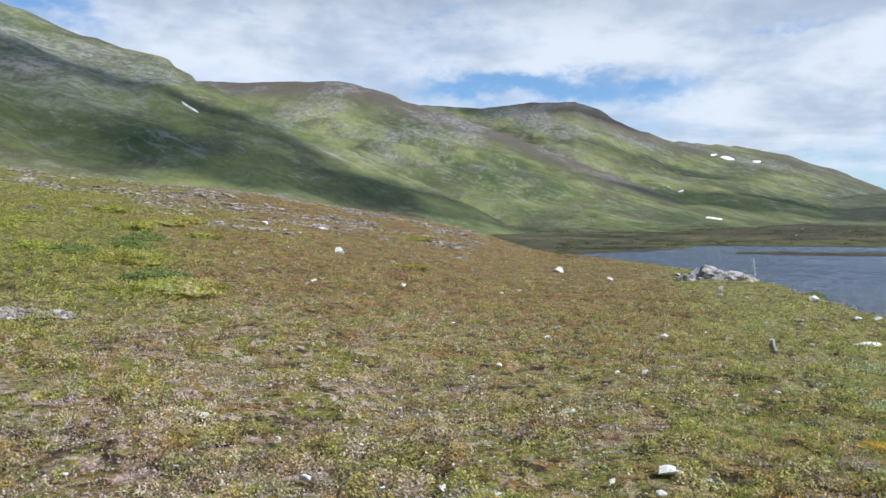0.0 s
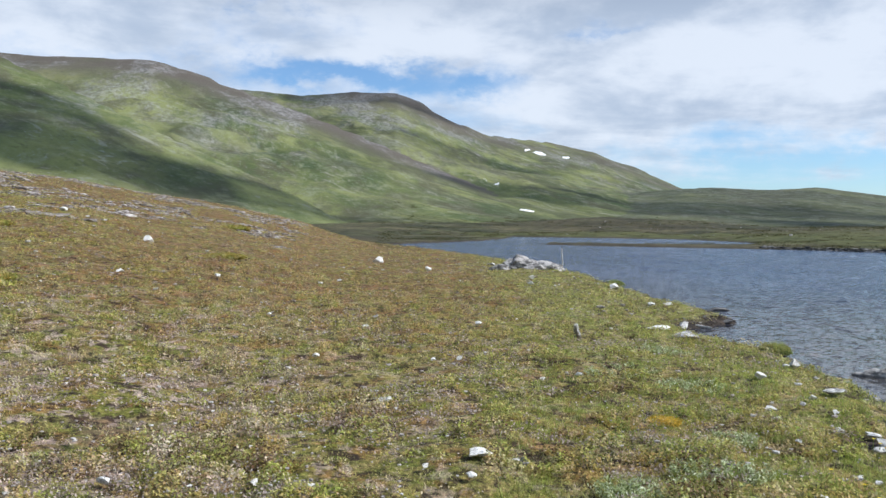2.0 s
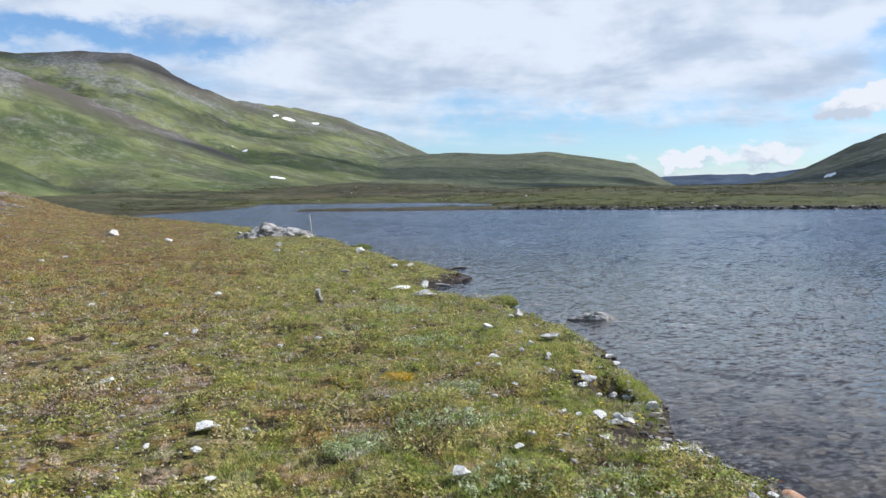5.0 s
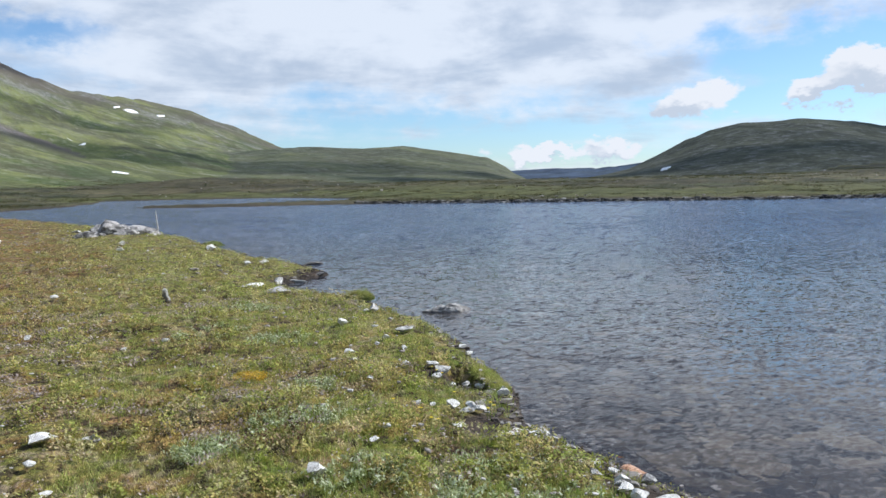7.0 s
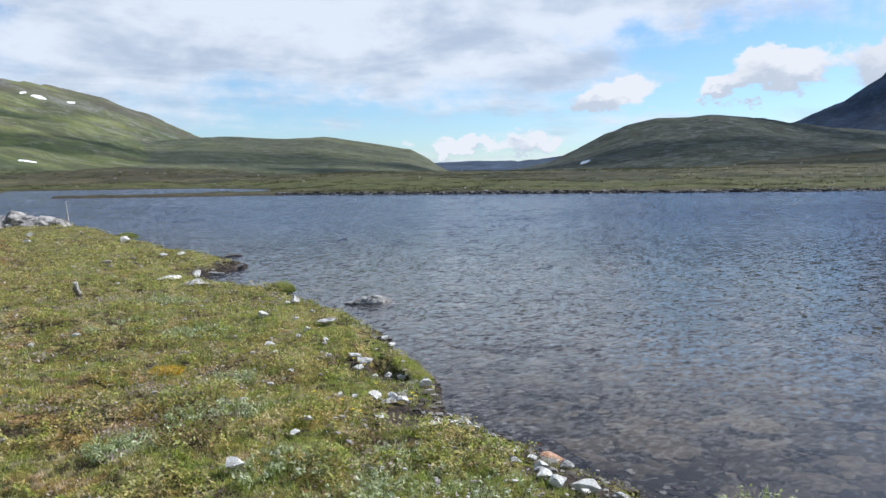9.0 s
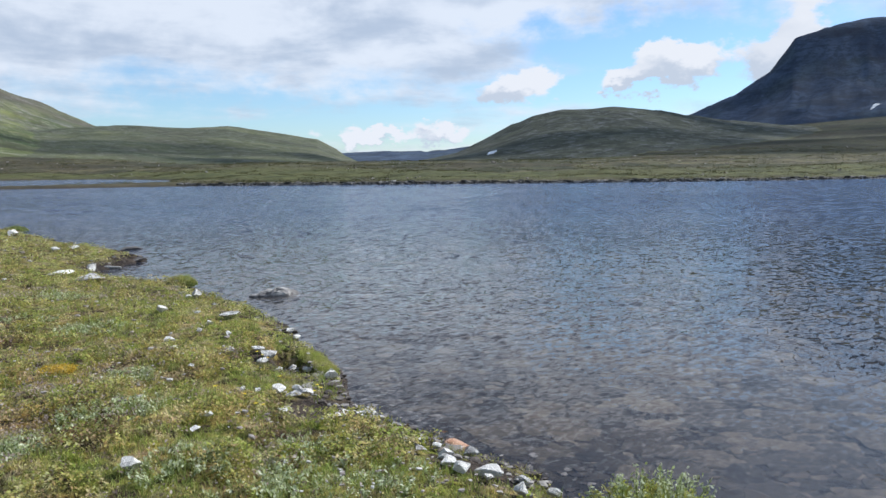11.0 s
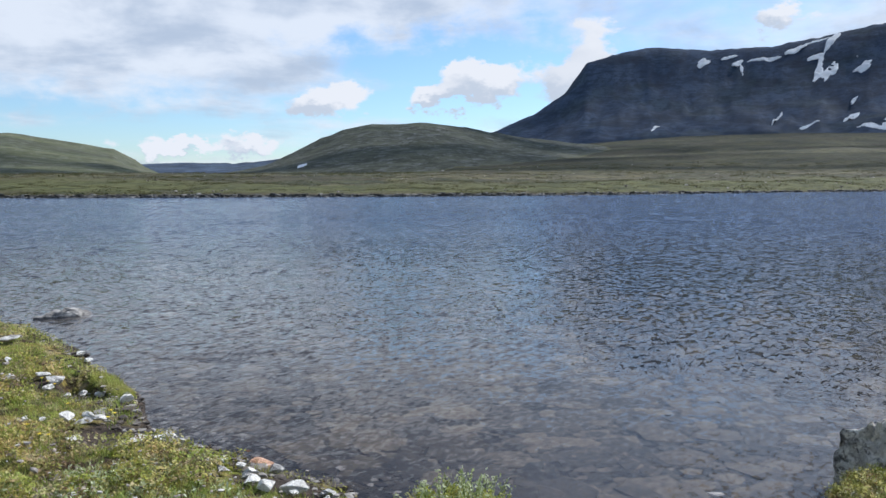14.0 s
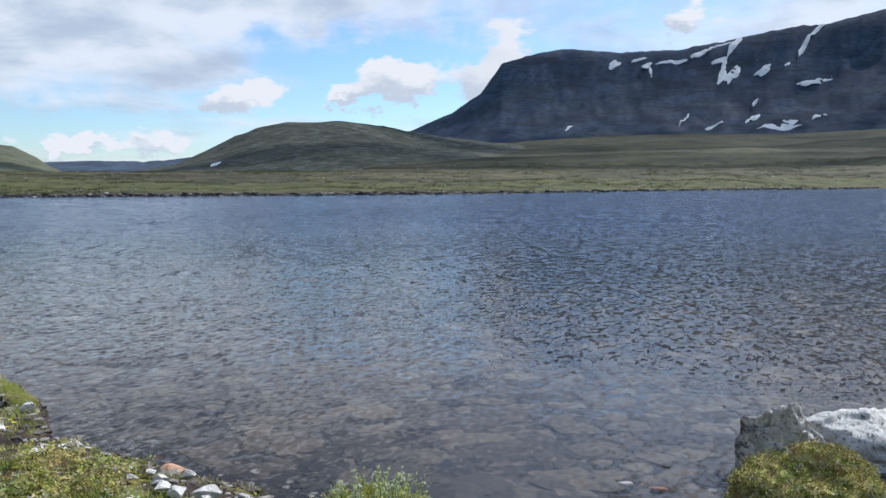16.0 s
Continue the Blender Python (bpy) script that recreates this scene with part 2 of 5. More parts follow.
def ground_material():
    m, n = material("open_ground")
    geo = n.add("ShaderNodeNewGeometry")
    pos = geo.outputs["Position"]

    def share(name):
        return n.add("ShaderNodeAttribute", name=name).outputs["Fac"]

    # the leaves' patch colour darkened, to deepen the gaps between the plants
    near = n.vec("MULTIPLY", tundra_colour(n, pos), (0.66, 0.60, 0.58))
    # hillside: grass, bilberry heath, scree and bare streaks
    slope = n.vec("MULTIPLY", pos, (1, 0.42, 0.7))
    hill = n.mix(n.smooth(n.noise(slope, 0.009, 9, 0.68), 0.38, 0.62), (0.054, 0.080, 0.029), (0.208, 0.226, 0.080))
    hill = n.mix(n.math("MULTIPLY", n.smooth(n.noise(n.vec("ADD", slope, (70, 0, 0)), 0.03, 9, 0.75), 0.47, 0.60), 0.8), hill, (0.092, 0.088, 0.052))
    hill = n.mix(n.math("MULTIPLY", n.smooth(n.noise(slope, 0.10, 8, 0.8), 0.50, 0.64), 0.7), hill, (0.225, 0.240, 0.150))
    hill = n.mix(n.math("MULTIPLY", n.smooth(n.noise(slope, 0.32, 5, 0.8), 0.54, 0.66), 0.6), hill, (0.060, 0.068, 0.030))
    hill = n.mix(n.math("MULTIPLY", n.smooth(n.noise(n.vec("ADD", slope, (0, 50, 0)), 0.42, 5, 0.8), 0.57, 0.67), 0.38), hill, (0.36, 0.36, 0.34))
    # dark streaks painted for spur shadows, and pale stone streaks, aslant down the fells
    far_axis = n.add("ShaderNodeSeparateXYZ", {0: pos})
    slant = n.math("ADD", n.math("MULTIPLY_ADD", far_axis.outputs[0], 0.5, far_axis.outputs[2]), n.math("MULTIPLY", n.noise(pos, 0.012, 3), 45.0))
    streak_pos = n.add("ShaderNodeCombineXYZ", {0: slant, 1: n.math("MULTIPLY", far_axis.outputs[0], 0.16), 2: n.math("MULTIPLY", far_axis.outputs[1], 0.10)}).outputs[0]
    hill = n.mix(n.math("MULTIPLY", n.smooth(n.noise(streak_pos, 0.035, 7, 0.65), 0.46, 0.62), 0.62), hill, (0.062, 0.066, 0.036))
    hill = n.mix(n.math("MULTIPLY", n.smooth(n.noise(n.vec("ADD", streak_pos, (40, 9, 3)), 0.06, 8, 0.72), 0.53, 0.64), 0.45), hill, (0.260, 0.275, 0.110))
    hill = n.mix(n.math("MULTIPLY", n.smooth(n.noise(n.vec("ADD", streak_pos, (7, 70, 3)), 0.16, 6, 0.8), 0.57, 0.66), 0.6), hill, (0.300, 0.300, 0.240))
    hill = n.mix(n.math("MULTIPLY", n.smooth(n.noise(slope, 0.004, 6, 0.6), 0.34, 0.55), share("top")), hill, (0.108, 0.092, 0.076))
    scree = n.math("MULTIPLY", n.smooth(n.noise(n.vec("ADD", n.vec("MULTIPLY", slope, (1, 1, 0.5)), (300, 80, 0)), 0.013, 9, 0.78), 0.47, 0.60), share("stony"))
    hill = n.mix(n.math("MULTIPLY", scree, 0.55), hill, n.mix(n.smooth(n.noise(slope, 0.25, 6, 0.8), 0.42, 0.58), (0.12, 0.12, 0.115), (0.34, 0.33, 0.32)))
    bare = n.mix(n.smooth(n.noise(pos, 0.05, 8, 0.75), 0.42, 0.6), (0.040, 0.045, 0.032), (0.100, 0.104, 0.070))
    bare = n.mix(n.math("MULTIPLY", n.smooth(n.noise(pos, 0.18, 6, 0.8), 0.54, 0.64), 0.7), bare, (0.030, 0.030, 0.026))
    bare = n.mix(n.math("MULTIPLY", n.smooth(n.noise(n.vec("ADD", pos, (9, 9, 0)), 0.11, 7, 0.82), 0.51, 0.60), 0.85), bare, (0.185, 0.188, 0.180))
    hill = n.mix(n.math("MULTIPLY", share("bare"), 1.0), hill, bare)
    # brown heath of the flats, with paler stripes and stones
    heath = n.mix(n.smooth(n.noise(n.vec("MULTIPLY", pos, (1, 1, 4)), 0.03, 7, 0.68), 0.40, 0.60), (0.050, 0.053, 0.030), (0.145, 0.124, 0.066))
    heath = n.mix(n.math("MULTIPLY", n.smooth(n.noise(pos, 0.14, 6, 0.7), 0.50, 0.64), 0.7), heath, (0.095, 0.108, 0.040))
    heath = n.mix(n.math("MULTIPLY", n.smooth(n.noise(pos, 0.55, 4, 0.7), 0.60, 0.69), 0.6), heath, (0.24, 0.22, 0.19))
    heath = n.mix(n.math("MULTIPLY", n.smooth(n.noise(pos, 0.30, 6, 0.8), 0.48, 0.60), 0.75), heath, (0.020, 0.025, 0.013))
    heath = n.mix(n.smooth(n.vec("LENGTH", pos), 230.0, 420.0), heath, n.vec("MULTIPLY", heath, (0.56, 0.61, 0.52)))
    heath = n.mix(n.math("MULTIPLY", n.smooth(n.noise(n.vec("MULTIPLY", pos, (1, 1, 3)), 0.014, 8, 0.72), 0.46, 0.60), 0.62), heath, (0.044, 0.038, 0.025))
    heath = n.mix(n.math("MULTIPLY", share("fringe"), 0.8), heath, n.mix(n.smooth(n.noise(pos, 0.3, 6, 0.75), 0.40, 0.60), (0.050, 0.060, 0.020), (0.128, 0.130, 0.046)))
    # dark cliffs and talus, blued in the colour itself for the haze of distance
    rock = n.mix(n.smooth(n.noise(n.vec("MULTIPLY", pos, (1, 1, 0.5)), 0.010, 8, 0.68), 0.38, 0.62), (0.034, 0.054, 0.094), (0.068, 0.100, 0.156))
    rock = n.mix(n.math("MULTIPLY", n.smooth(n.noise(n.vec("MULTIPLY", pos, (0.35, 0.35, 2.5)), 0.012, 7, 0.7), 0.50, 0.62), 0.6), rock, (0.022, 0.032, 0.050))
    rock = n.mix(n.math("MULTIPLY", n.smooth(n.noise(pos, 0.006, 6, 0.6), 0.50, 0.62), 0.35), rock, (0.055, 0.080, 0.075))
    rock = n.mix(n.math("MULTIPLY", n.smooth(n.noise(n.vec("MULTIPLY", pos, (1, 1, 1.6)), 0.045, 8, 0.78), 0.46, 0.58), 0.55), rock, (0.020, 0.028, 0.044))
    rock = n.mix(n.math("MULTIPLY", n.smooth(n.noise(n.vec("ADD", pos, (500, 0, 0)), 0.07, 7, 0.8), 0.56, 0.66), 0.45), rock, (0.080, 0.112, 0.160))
    # lake bed: brown stones, darkened with depth for the light lost in the water
    cell = n.add("ShaderNodeTexVoronoi", {"Vector": n.vec("MULTIPLY", pos, (1, 1, 0.2)), "Scale": 4.2, "Randomness": 1.0}, feature="F1")
    bed = n.mix(n.smooth(n.noise(pos, 2.2, 5), 0.35, 0.65), (0.036, 0.029, 0.021), (0.100, 0.082, 0.058))
    tone = n.add("ShaderNodeSeparateColor", {0: cell.outputs["Color"]}).outputs[0]
    bed = n.mix(n.math("MULTIPLY", tone, 0.6), bed, (0.030, 0.027, 0.025))
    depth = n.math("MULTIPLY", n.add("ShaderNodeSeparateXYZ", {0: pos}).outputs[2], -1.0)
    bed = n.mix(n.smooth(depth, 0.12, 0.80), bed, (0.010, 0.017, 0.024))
    mud = n.mix(n.smooth(n.noise(pos, 9.0, 4), 0.4, 0.6), (0.028, 0.021, 0.016), (0.080, 0.060, 0.046))
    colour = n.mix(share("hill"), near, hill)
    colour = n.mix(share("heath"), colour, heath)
    colour = n.mix(share("hazy_cliff"), colour, rock)
    colour = n.mix(share("mud"), colour, mud)
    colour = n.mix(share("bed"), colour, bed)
    bump = n.math("ADD", n.math("MULTIPLY", n.noise(pos, 9.0, 6, 0.75), 1.6), n.math("MULTIPLY", n.noise(pos, 0.4, 6, 0.7), 12.0))
    finish(n, colour, 0.92, bump, 0.7, 0.05, shine=0.2)
    return m


GROUND = ground_material()


def water_material():
    m, n = material("lake_water")
    pos = n.add("ShaderNodeNewGeometry").outputs["Position"]
    wind = n.add("ShaderNodeMapping", {"Vector": pos, "Rotation": (0, 0, radians(48)), "Scale": (0.8, 1.3, 1.0)}).outputs[0]
    # ripples in the lee of the near bank, growing to waves and gusts on the open lake
    away = n.vec("LENGTH", n.vec("SUBTRACT", pos, (1, 1, 0)))
    gust = n.math("MULTIPLY_ADD", n.smooth(n.noise(n.vec("MULTIPLY", pos, (0.5, 1, 1)), 0.05, 4), 0.3, 0.7), 0.6, 0.7)

    def slopes(scale, detail, amount, weight):
        tex = n.add("ShaderNodeTexNoise", {"Vector": wind, "Scale": scale, "Detail": detail, "Roughness": 0.6, "Distortion": 0.6})
        strong = n.math("MULTIPLY", n.math("MULTIPLY", weight, gust), amount)
        return n.vec("MULTIPLY", n.vec("SUBTRACT", tex.outputs["Color"], (0.5, 0.5, 0.5)), n.add("ShaderNodeCombineXYZ", {0: strong, 1: strong, 2: 0.0}).outputs[0])

    def span(a, b, c, d, rest=0.0):
        return n.math("MULTIPLY", n.smooth(away, a, b), n.math("MULTIPLY_ADD", n.smooth(away, c, d), rest - 1.0, 1.0))

    tilt = n.vec("ADD", slopes(15.0, 3.0, 0.33, span(0.5, 1, 9, 20)), slopes(8.0, 3.0, 0.76, span(4, 10, 22, 42, 0.2)))
    tilt = n.vec("ADD", tilt, slopes(3.4, 3.0, 1.15, span(9, 22, 45, 80, 0.3)))
    tilt = n.vec("ADD", tilt, slopes(1.25, 3.0, 1.30, span(22, 45, 150, 200)))
    tilt = n.vec("ADD", tilt, slopes(0.42, 2.0, 0.55, span(22, 40, 150, 200)))
    normal = n.vec("NORMALIZE", n.vec("ADD", n.add("ShaderNodeNewGeometry").outputs["Normal"], tilt))
    shader = n.add("ShaderNodeBsdfPrincipled", {"Base Color": (0.28, 0.275, 0.295, 1), "Roughness": n.math("MULTIPLY_ADD", n.smooth(away, 6.0, 20.0), 0.08, 0.04), "IOR": 1.333, "Transmission Weight": 1.0, "Normal": normal})
    # deep water's blue scatter, raised with distance to stand for sky on far ripples
    blue_fill = n.add("ShaderNodeBsdfDiffuse", {"Color": (0.075, 0.132, 0.262, 1), "Normal": normal})
    both = n.add("ShaderNodeMixShader", {0: n.math("MULTIPLY_ADD", n.smooth(away, 7.0, 36.0), 0.29, 0.02), 1: shader.outputs[0], 2: blue_fill.outputs[0]})
    n.add("ShaderNodeOutputMaterial", {"Surface": both.outputs[0]})
    return m


WATER = water_material()


def stone_material(name, dark, pale, spots, rough=0.85, grain=1.0):
    m, n = material(name)
    pos = n.vec("MULTIPLY", n.add("ShaderNodeTexCoord").outputs["Object"], (grain, grain, grain))
    info = n.add("ShaderNodeObjectInfo").outputs["Random"]
    at = n.vec("ADD", pos, n.add("ShaderNodeCombineXYZ", {0: n.math("MULTIPLY", info, 37.0), 1: info, 2: 0.0}).outputs[0])
    tone = n.mix(n.smooth(n.noise(at, 3.0, 7, 0.65), 0.35, 0.65), dark, pale)
    tone = n.mix(n.math("MULTIPLY", n.smooth(n.noise(at, 9.0, 5, 0.7), 0.55, 0.66), 0.7), tone, spots)
    tone = n.mix(n.math("MULTIPLY", n.smooth(n.noise(at, 22.0, 4, 0.7), 0.58, 0.66), 0.8), tone, (0.06, 0.055, 0.05))
    finish(n, tone, rough, n.noise(at, 12.0, 8, 0.7), 0.6, 0.03)
    return m


PALE_STONE = stone_material("pale_quartzite", (0.66, 0.63, 0.58), (0.90, 0.88, 0.83), (0.50, 0.46, 0.41))
GREY_STONE = stone_material("lichen_grey_rock", (0.18, 0.17, 0.16), (0.66, 0.64, 0.60), (0.88, 0.86, 0.82))
RUST_STONE = stone_material("rusty_sandstone", (0.52, 0.27, 0.15), (0.72, 0.46, 0.32), (0.70, 0.58, 0.48))
DARK_STONE = stone_material("wet_dark_rock", (0.035, 0.033, 0.032), (0.12, 0.11, 0.105), (0.25, 0.24, 0.22), 0.35)
OUTCROP_STONE = stone_material("outcrop_rock", (0.085, 0.08, 0.075), (0.50, 0.47, 0.44), (0.78, 0.76, 0.72))


def crusted_material(name, dark, mid, pale, share):
    """Rough rock under crusts of dark and white lichen; share: how much of it stays dark."""
    m, n = material(name)
    pos = n.add("ShaderNodeNewGeometry").outputs["Position"]
    c = n.mix(n.smooth(n.noise(pos, 7.0, 9, 0.72), share - 0.07, share + 0.07), dark, mid)
    crust = n.noise(n.vec("ADD", pos, (3, 8, 1)), 16.0, 7, 0.72, 0.6)
    c = n.mix(n.math("MULTIPLY", n.smooth(crust, 0.50, 0.58), 0.85), c, pale)
    c = n.mix(n.math("MULTIPLY", n.smooth(n.noise(n.vec("ADD", pos, (9, 2, 6)), 5.0, 6, 0.7), 0.58, 0.66), 0.6), c, (0.42, 0.43, 0.22))
    c = n.mix(n.math("MULTIPLY", n.smooth(n.noise(n.vec("ADD", pos, (1, 5, 9)), 34.0, 5, 0.75), 0.55, 0.62), 0.75), c, (0.05, 0.046, 0.042))
    relief = n.math("ADD", n.noise(pos, 14.0, 9, 0.75), n.math("MULTIPLY", crust, 0.6))
    finish(n, c, 0.9, relief, 0.9, 0.05, shine=0.2)
    return m


LICHEN_ROCK = crusted_material("lichen_blotched_rock", (0.20, 0.19, 0.18), (0.62, 0.60, 0.56), (0.92, 0.90, 0.86), 0.46)
WHITE_ROCK = crusted_material("white_weathered_rock", (0.50, 0.49, 0.47), (0.84, 0.83, 0.80), (0.95, 0.94, 0.92), 0.40)
BED_STONE = stone_material("brown_bed_stone", (0.085, 0.070, 0.052), (0.235, 0.192, 0.138), (0.15, 0.14, 0.09), 0.7)


def moss_material():
    """Deep moss, mottled yellow-green and brown."""
    m, n = material("boulder_moss")
    geo = n.add("ShaderNodeNewGeometry")
    pos = geo.outputs["Position"]
    c = n.mix(n.smooth(n.noise(pos, 9.0, 5, 0.7), 0.40, 0.60), (0.22, 0.25, 0.060), (0.60, 0.55, 0.20))
    c = n.mix(n.math("MULTIPLY", n.smooth(n.noise(n.vec("ADD", pos, (4, 9, 2)), 14.0, 5, 0.7), 0.52, 0.62), 0.85), c, (0.46, 0.29, 0.16))
    c = n.mix(n.math("MULTIPLY", n.smooth(n.noise(n.vec("ADD", pos, (7, 1, 5)), 20.0, 4, 0.7), 0.56, 0.64), 0.8), c, (0.045, 0.038, 0.02))
    c = n.mix(n.math("MULTIPLY", n.smooth(n.noise(n.vec("ADD", pos, (1, 3, 8)), 26.0, 4, 0.7), 0.55, 0.63), 0.8), c, (0.66, 0.64, 0.50))
    tone = n.math("MULTIPLY_ADD", geo.outputs["Random Per Island"], 0.7, 0.65)
    finish(n, n.vec("MULTIPLY", c, n.add("ShaderNodeCombineXYZ", {0: tone, 1: tone, 2: tone}).outputs[0]), 0.9, shine=0.1)
    return m


BOULDER_MOSS = moss_material()


def snow_material():
    m, n = material("old_snow")
    pos = n.add("ShaderNodeNewGeometry").outputs["Position"]
    finish(n, n.mix(n.smooth(n.noise(pos, 0.08, 5), 0.4, 0.7), (0.95, 0.95, 0.95), (0.82, 0.81, 0.79)), 0.7, n.noise(pos, 0.3, 5), 0.4, 0.4)
    return m


SNOW = snow_material()


def wood_material():
    m, n = material("bleached_wood")
    pos = n.add("ShaderNodeTexCoord").outputs["Object"]
    grain = n.noise(n.vec("MULTIPLY", pos, (14, 14, 1.2)), 3.0, 6, 0.6)
    finish(n, n.mix(n.smooth(grain, 0.35, 0.65), (0.40, 0.37, 0.33), (0.72, 0.70, 0.66)), 0.75, grain, 0.5, 0.01)
    return m


WOOD = wood_material()


def cloud_material(name, thin_share, more):
    m, n = material(name)
    pos = n.add("ShaderNodeNewGeometry").outputs["Position"]
    solid = n.add("ShaderNodeBsdfDiffuse", {"Color": (0.93, 0.93, 0.94, 1)})
    thin = n.add("ShaderNodeBsdfTransparent")
    fac = n.math("MULTIPLY_ADD", n.smooth(n.noise(pos, 0.012, 6, 0.65), 0.35, 0.65), more, thin_share)
    n.add("ShaderNodeOutputMaterial", {"Surface": n.add("ShaderNodeMixShader", {0: fac, 1: thin.outputs[0], 2: solid.outputs[0]}).outputs[0]})
    return m


CLOUD = cloud_material("cloud_white", 0.10, 0.32)
DENSE_CLOUD = cloud_material("cloud_dense", 0.24, 0.26)

# ---- the lie of the land: heights in metres over the lake ----
EYE = 1.8
ORIGIN = (0.12, -0.08)


def hashed(i, j, seed):
    k = (i.astype(np.int64) * 374761393 + j.astype(np.int64) * 668265263 + seed * 1442695041) & 0x7FFFFFFF
    k = ((k ^ (k >> 13)) * 1274126177) & 0x7FFFFFFF
    return ((k ^ (k >> 16)) & 0xFFFF) / 65535.0


def lattice(x, y, seed):
    """Smooth noise from 0 to 1 with a grain of one metre."""
    i, j = np.floor(x), np.floor(y)
    u, v = x - i, y - j
    u, v = u * u * u * (u * (6 * u - 15) + 10), v * v * v * (v * (6 * v - 15) + 10)
    a, b = hashed(i, j, seed), hashed(i + 1, j, seed)
    c, d = hashed(i, j + 1, seed), hashed(i + 1, j + 1, seed)
    return (a * (1 - u) + b * u) * (1 - v) + (c * (1 - u) + d * u) * v


def fractal(x, y, seed, octaves=4):
    """Noise about zero, between -1 and 1."""
    total, size = 0.0, 1.0
    for k in range(octaves):
        total = total + (lattice(x * 2**k + 17.3 * k, y * 2**k - 9.1 * k, seed + k) - 0.5) * size
        size *= 0.5
    return total


def eased(x, low, high):
    u = np.clip((x - low) / (high - low), 0, 1)
    return u * u * (3 - 2 * u)


# the lake's outline, going round it: first the near shore, then the bay with its spit, the far shore and the way back
NEAR_SHORE = [(14, -62), (7.5, -30), (5.2, -12), (5.6, -5), (6.2, -1.6), (5.0, -0.85), (4.3, -0.1), (3.8, 0.6), (3.75, 1.6), (4.05, 2.25), (4.08, 2.75), (4.3, 3.3), (4.35, 3.8),
              (4.62, 4.32), (4.92, 4.72), (5.25, 5.2), (5.85, 6.2), (6.45, 7.3), (6.9, 8.9), (7.3, 10.2), (7.1, 11.8), (7.4, 13.3), (9.1, 14.2),
              (9.4, 15.9), (9.6, 17.7), (10.4, 22.3), (11.9, 28), (12.6, 33), (12.4, 42), (12.6, 56), (11.3, 79)]
FAR_SHORE = [(25, 99), (38, 126), (50, 160), (82, 148), (76, 112), (60, 92), (44, 87), (32, 88.5), (31, 85.5), (36, 81), (42.5, 77.5), (51, 74),
             (58, 63), (67, 51), (77, 38), (92, 23), (121, 5.5), (160, -27), (150, -75), (95, -98), (40, -84)]
OUTLINE = np.array(NEAR_SHORE + FAR_SHORE, float)


def shore(x, y):
    """Metres from the waterline, positive on land."""
    best, inside = np.full(x.shape, 1e9), np.zeros(x.shape, bool)
    for (ax, ay), (bx, by) in zip(OUTLINE, np.roll(OUTLINE, -1, 0)):
        dx, dy = bx - ax, by - ay
        u = np.clip(((x - ax) * dx + (y - ay) * dy) / (dx * dx + dy * dy), 0, 1)
        best = np.minimum(best, (x - ax - u * dx) ** 2 + (y - ay - u * dy) ** 2)
        if dy:
            inside ^= ((ay > y) != (by > y)) & (x < dx * (y - ay) / dy + ax)
    best = np.sqrt(best)
    return np.where(inside, -best, best)


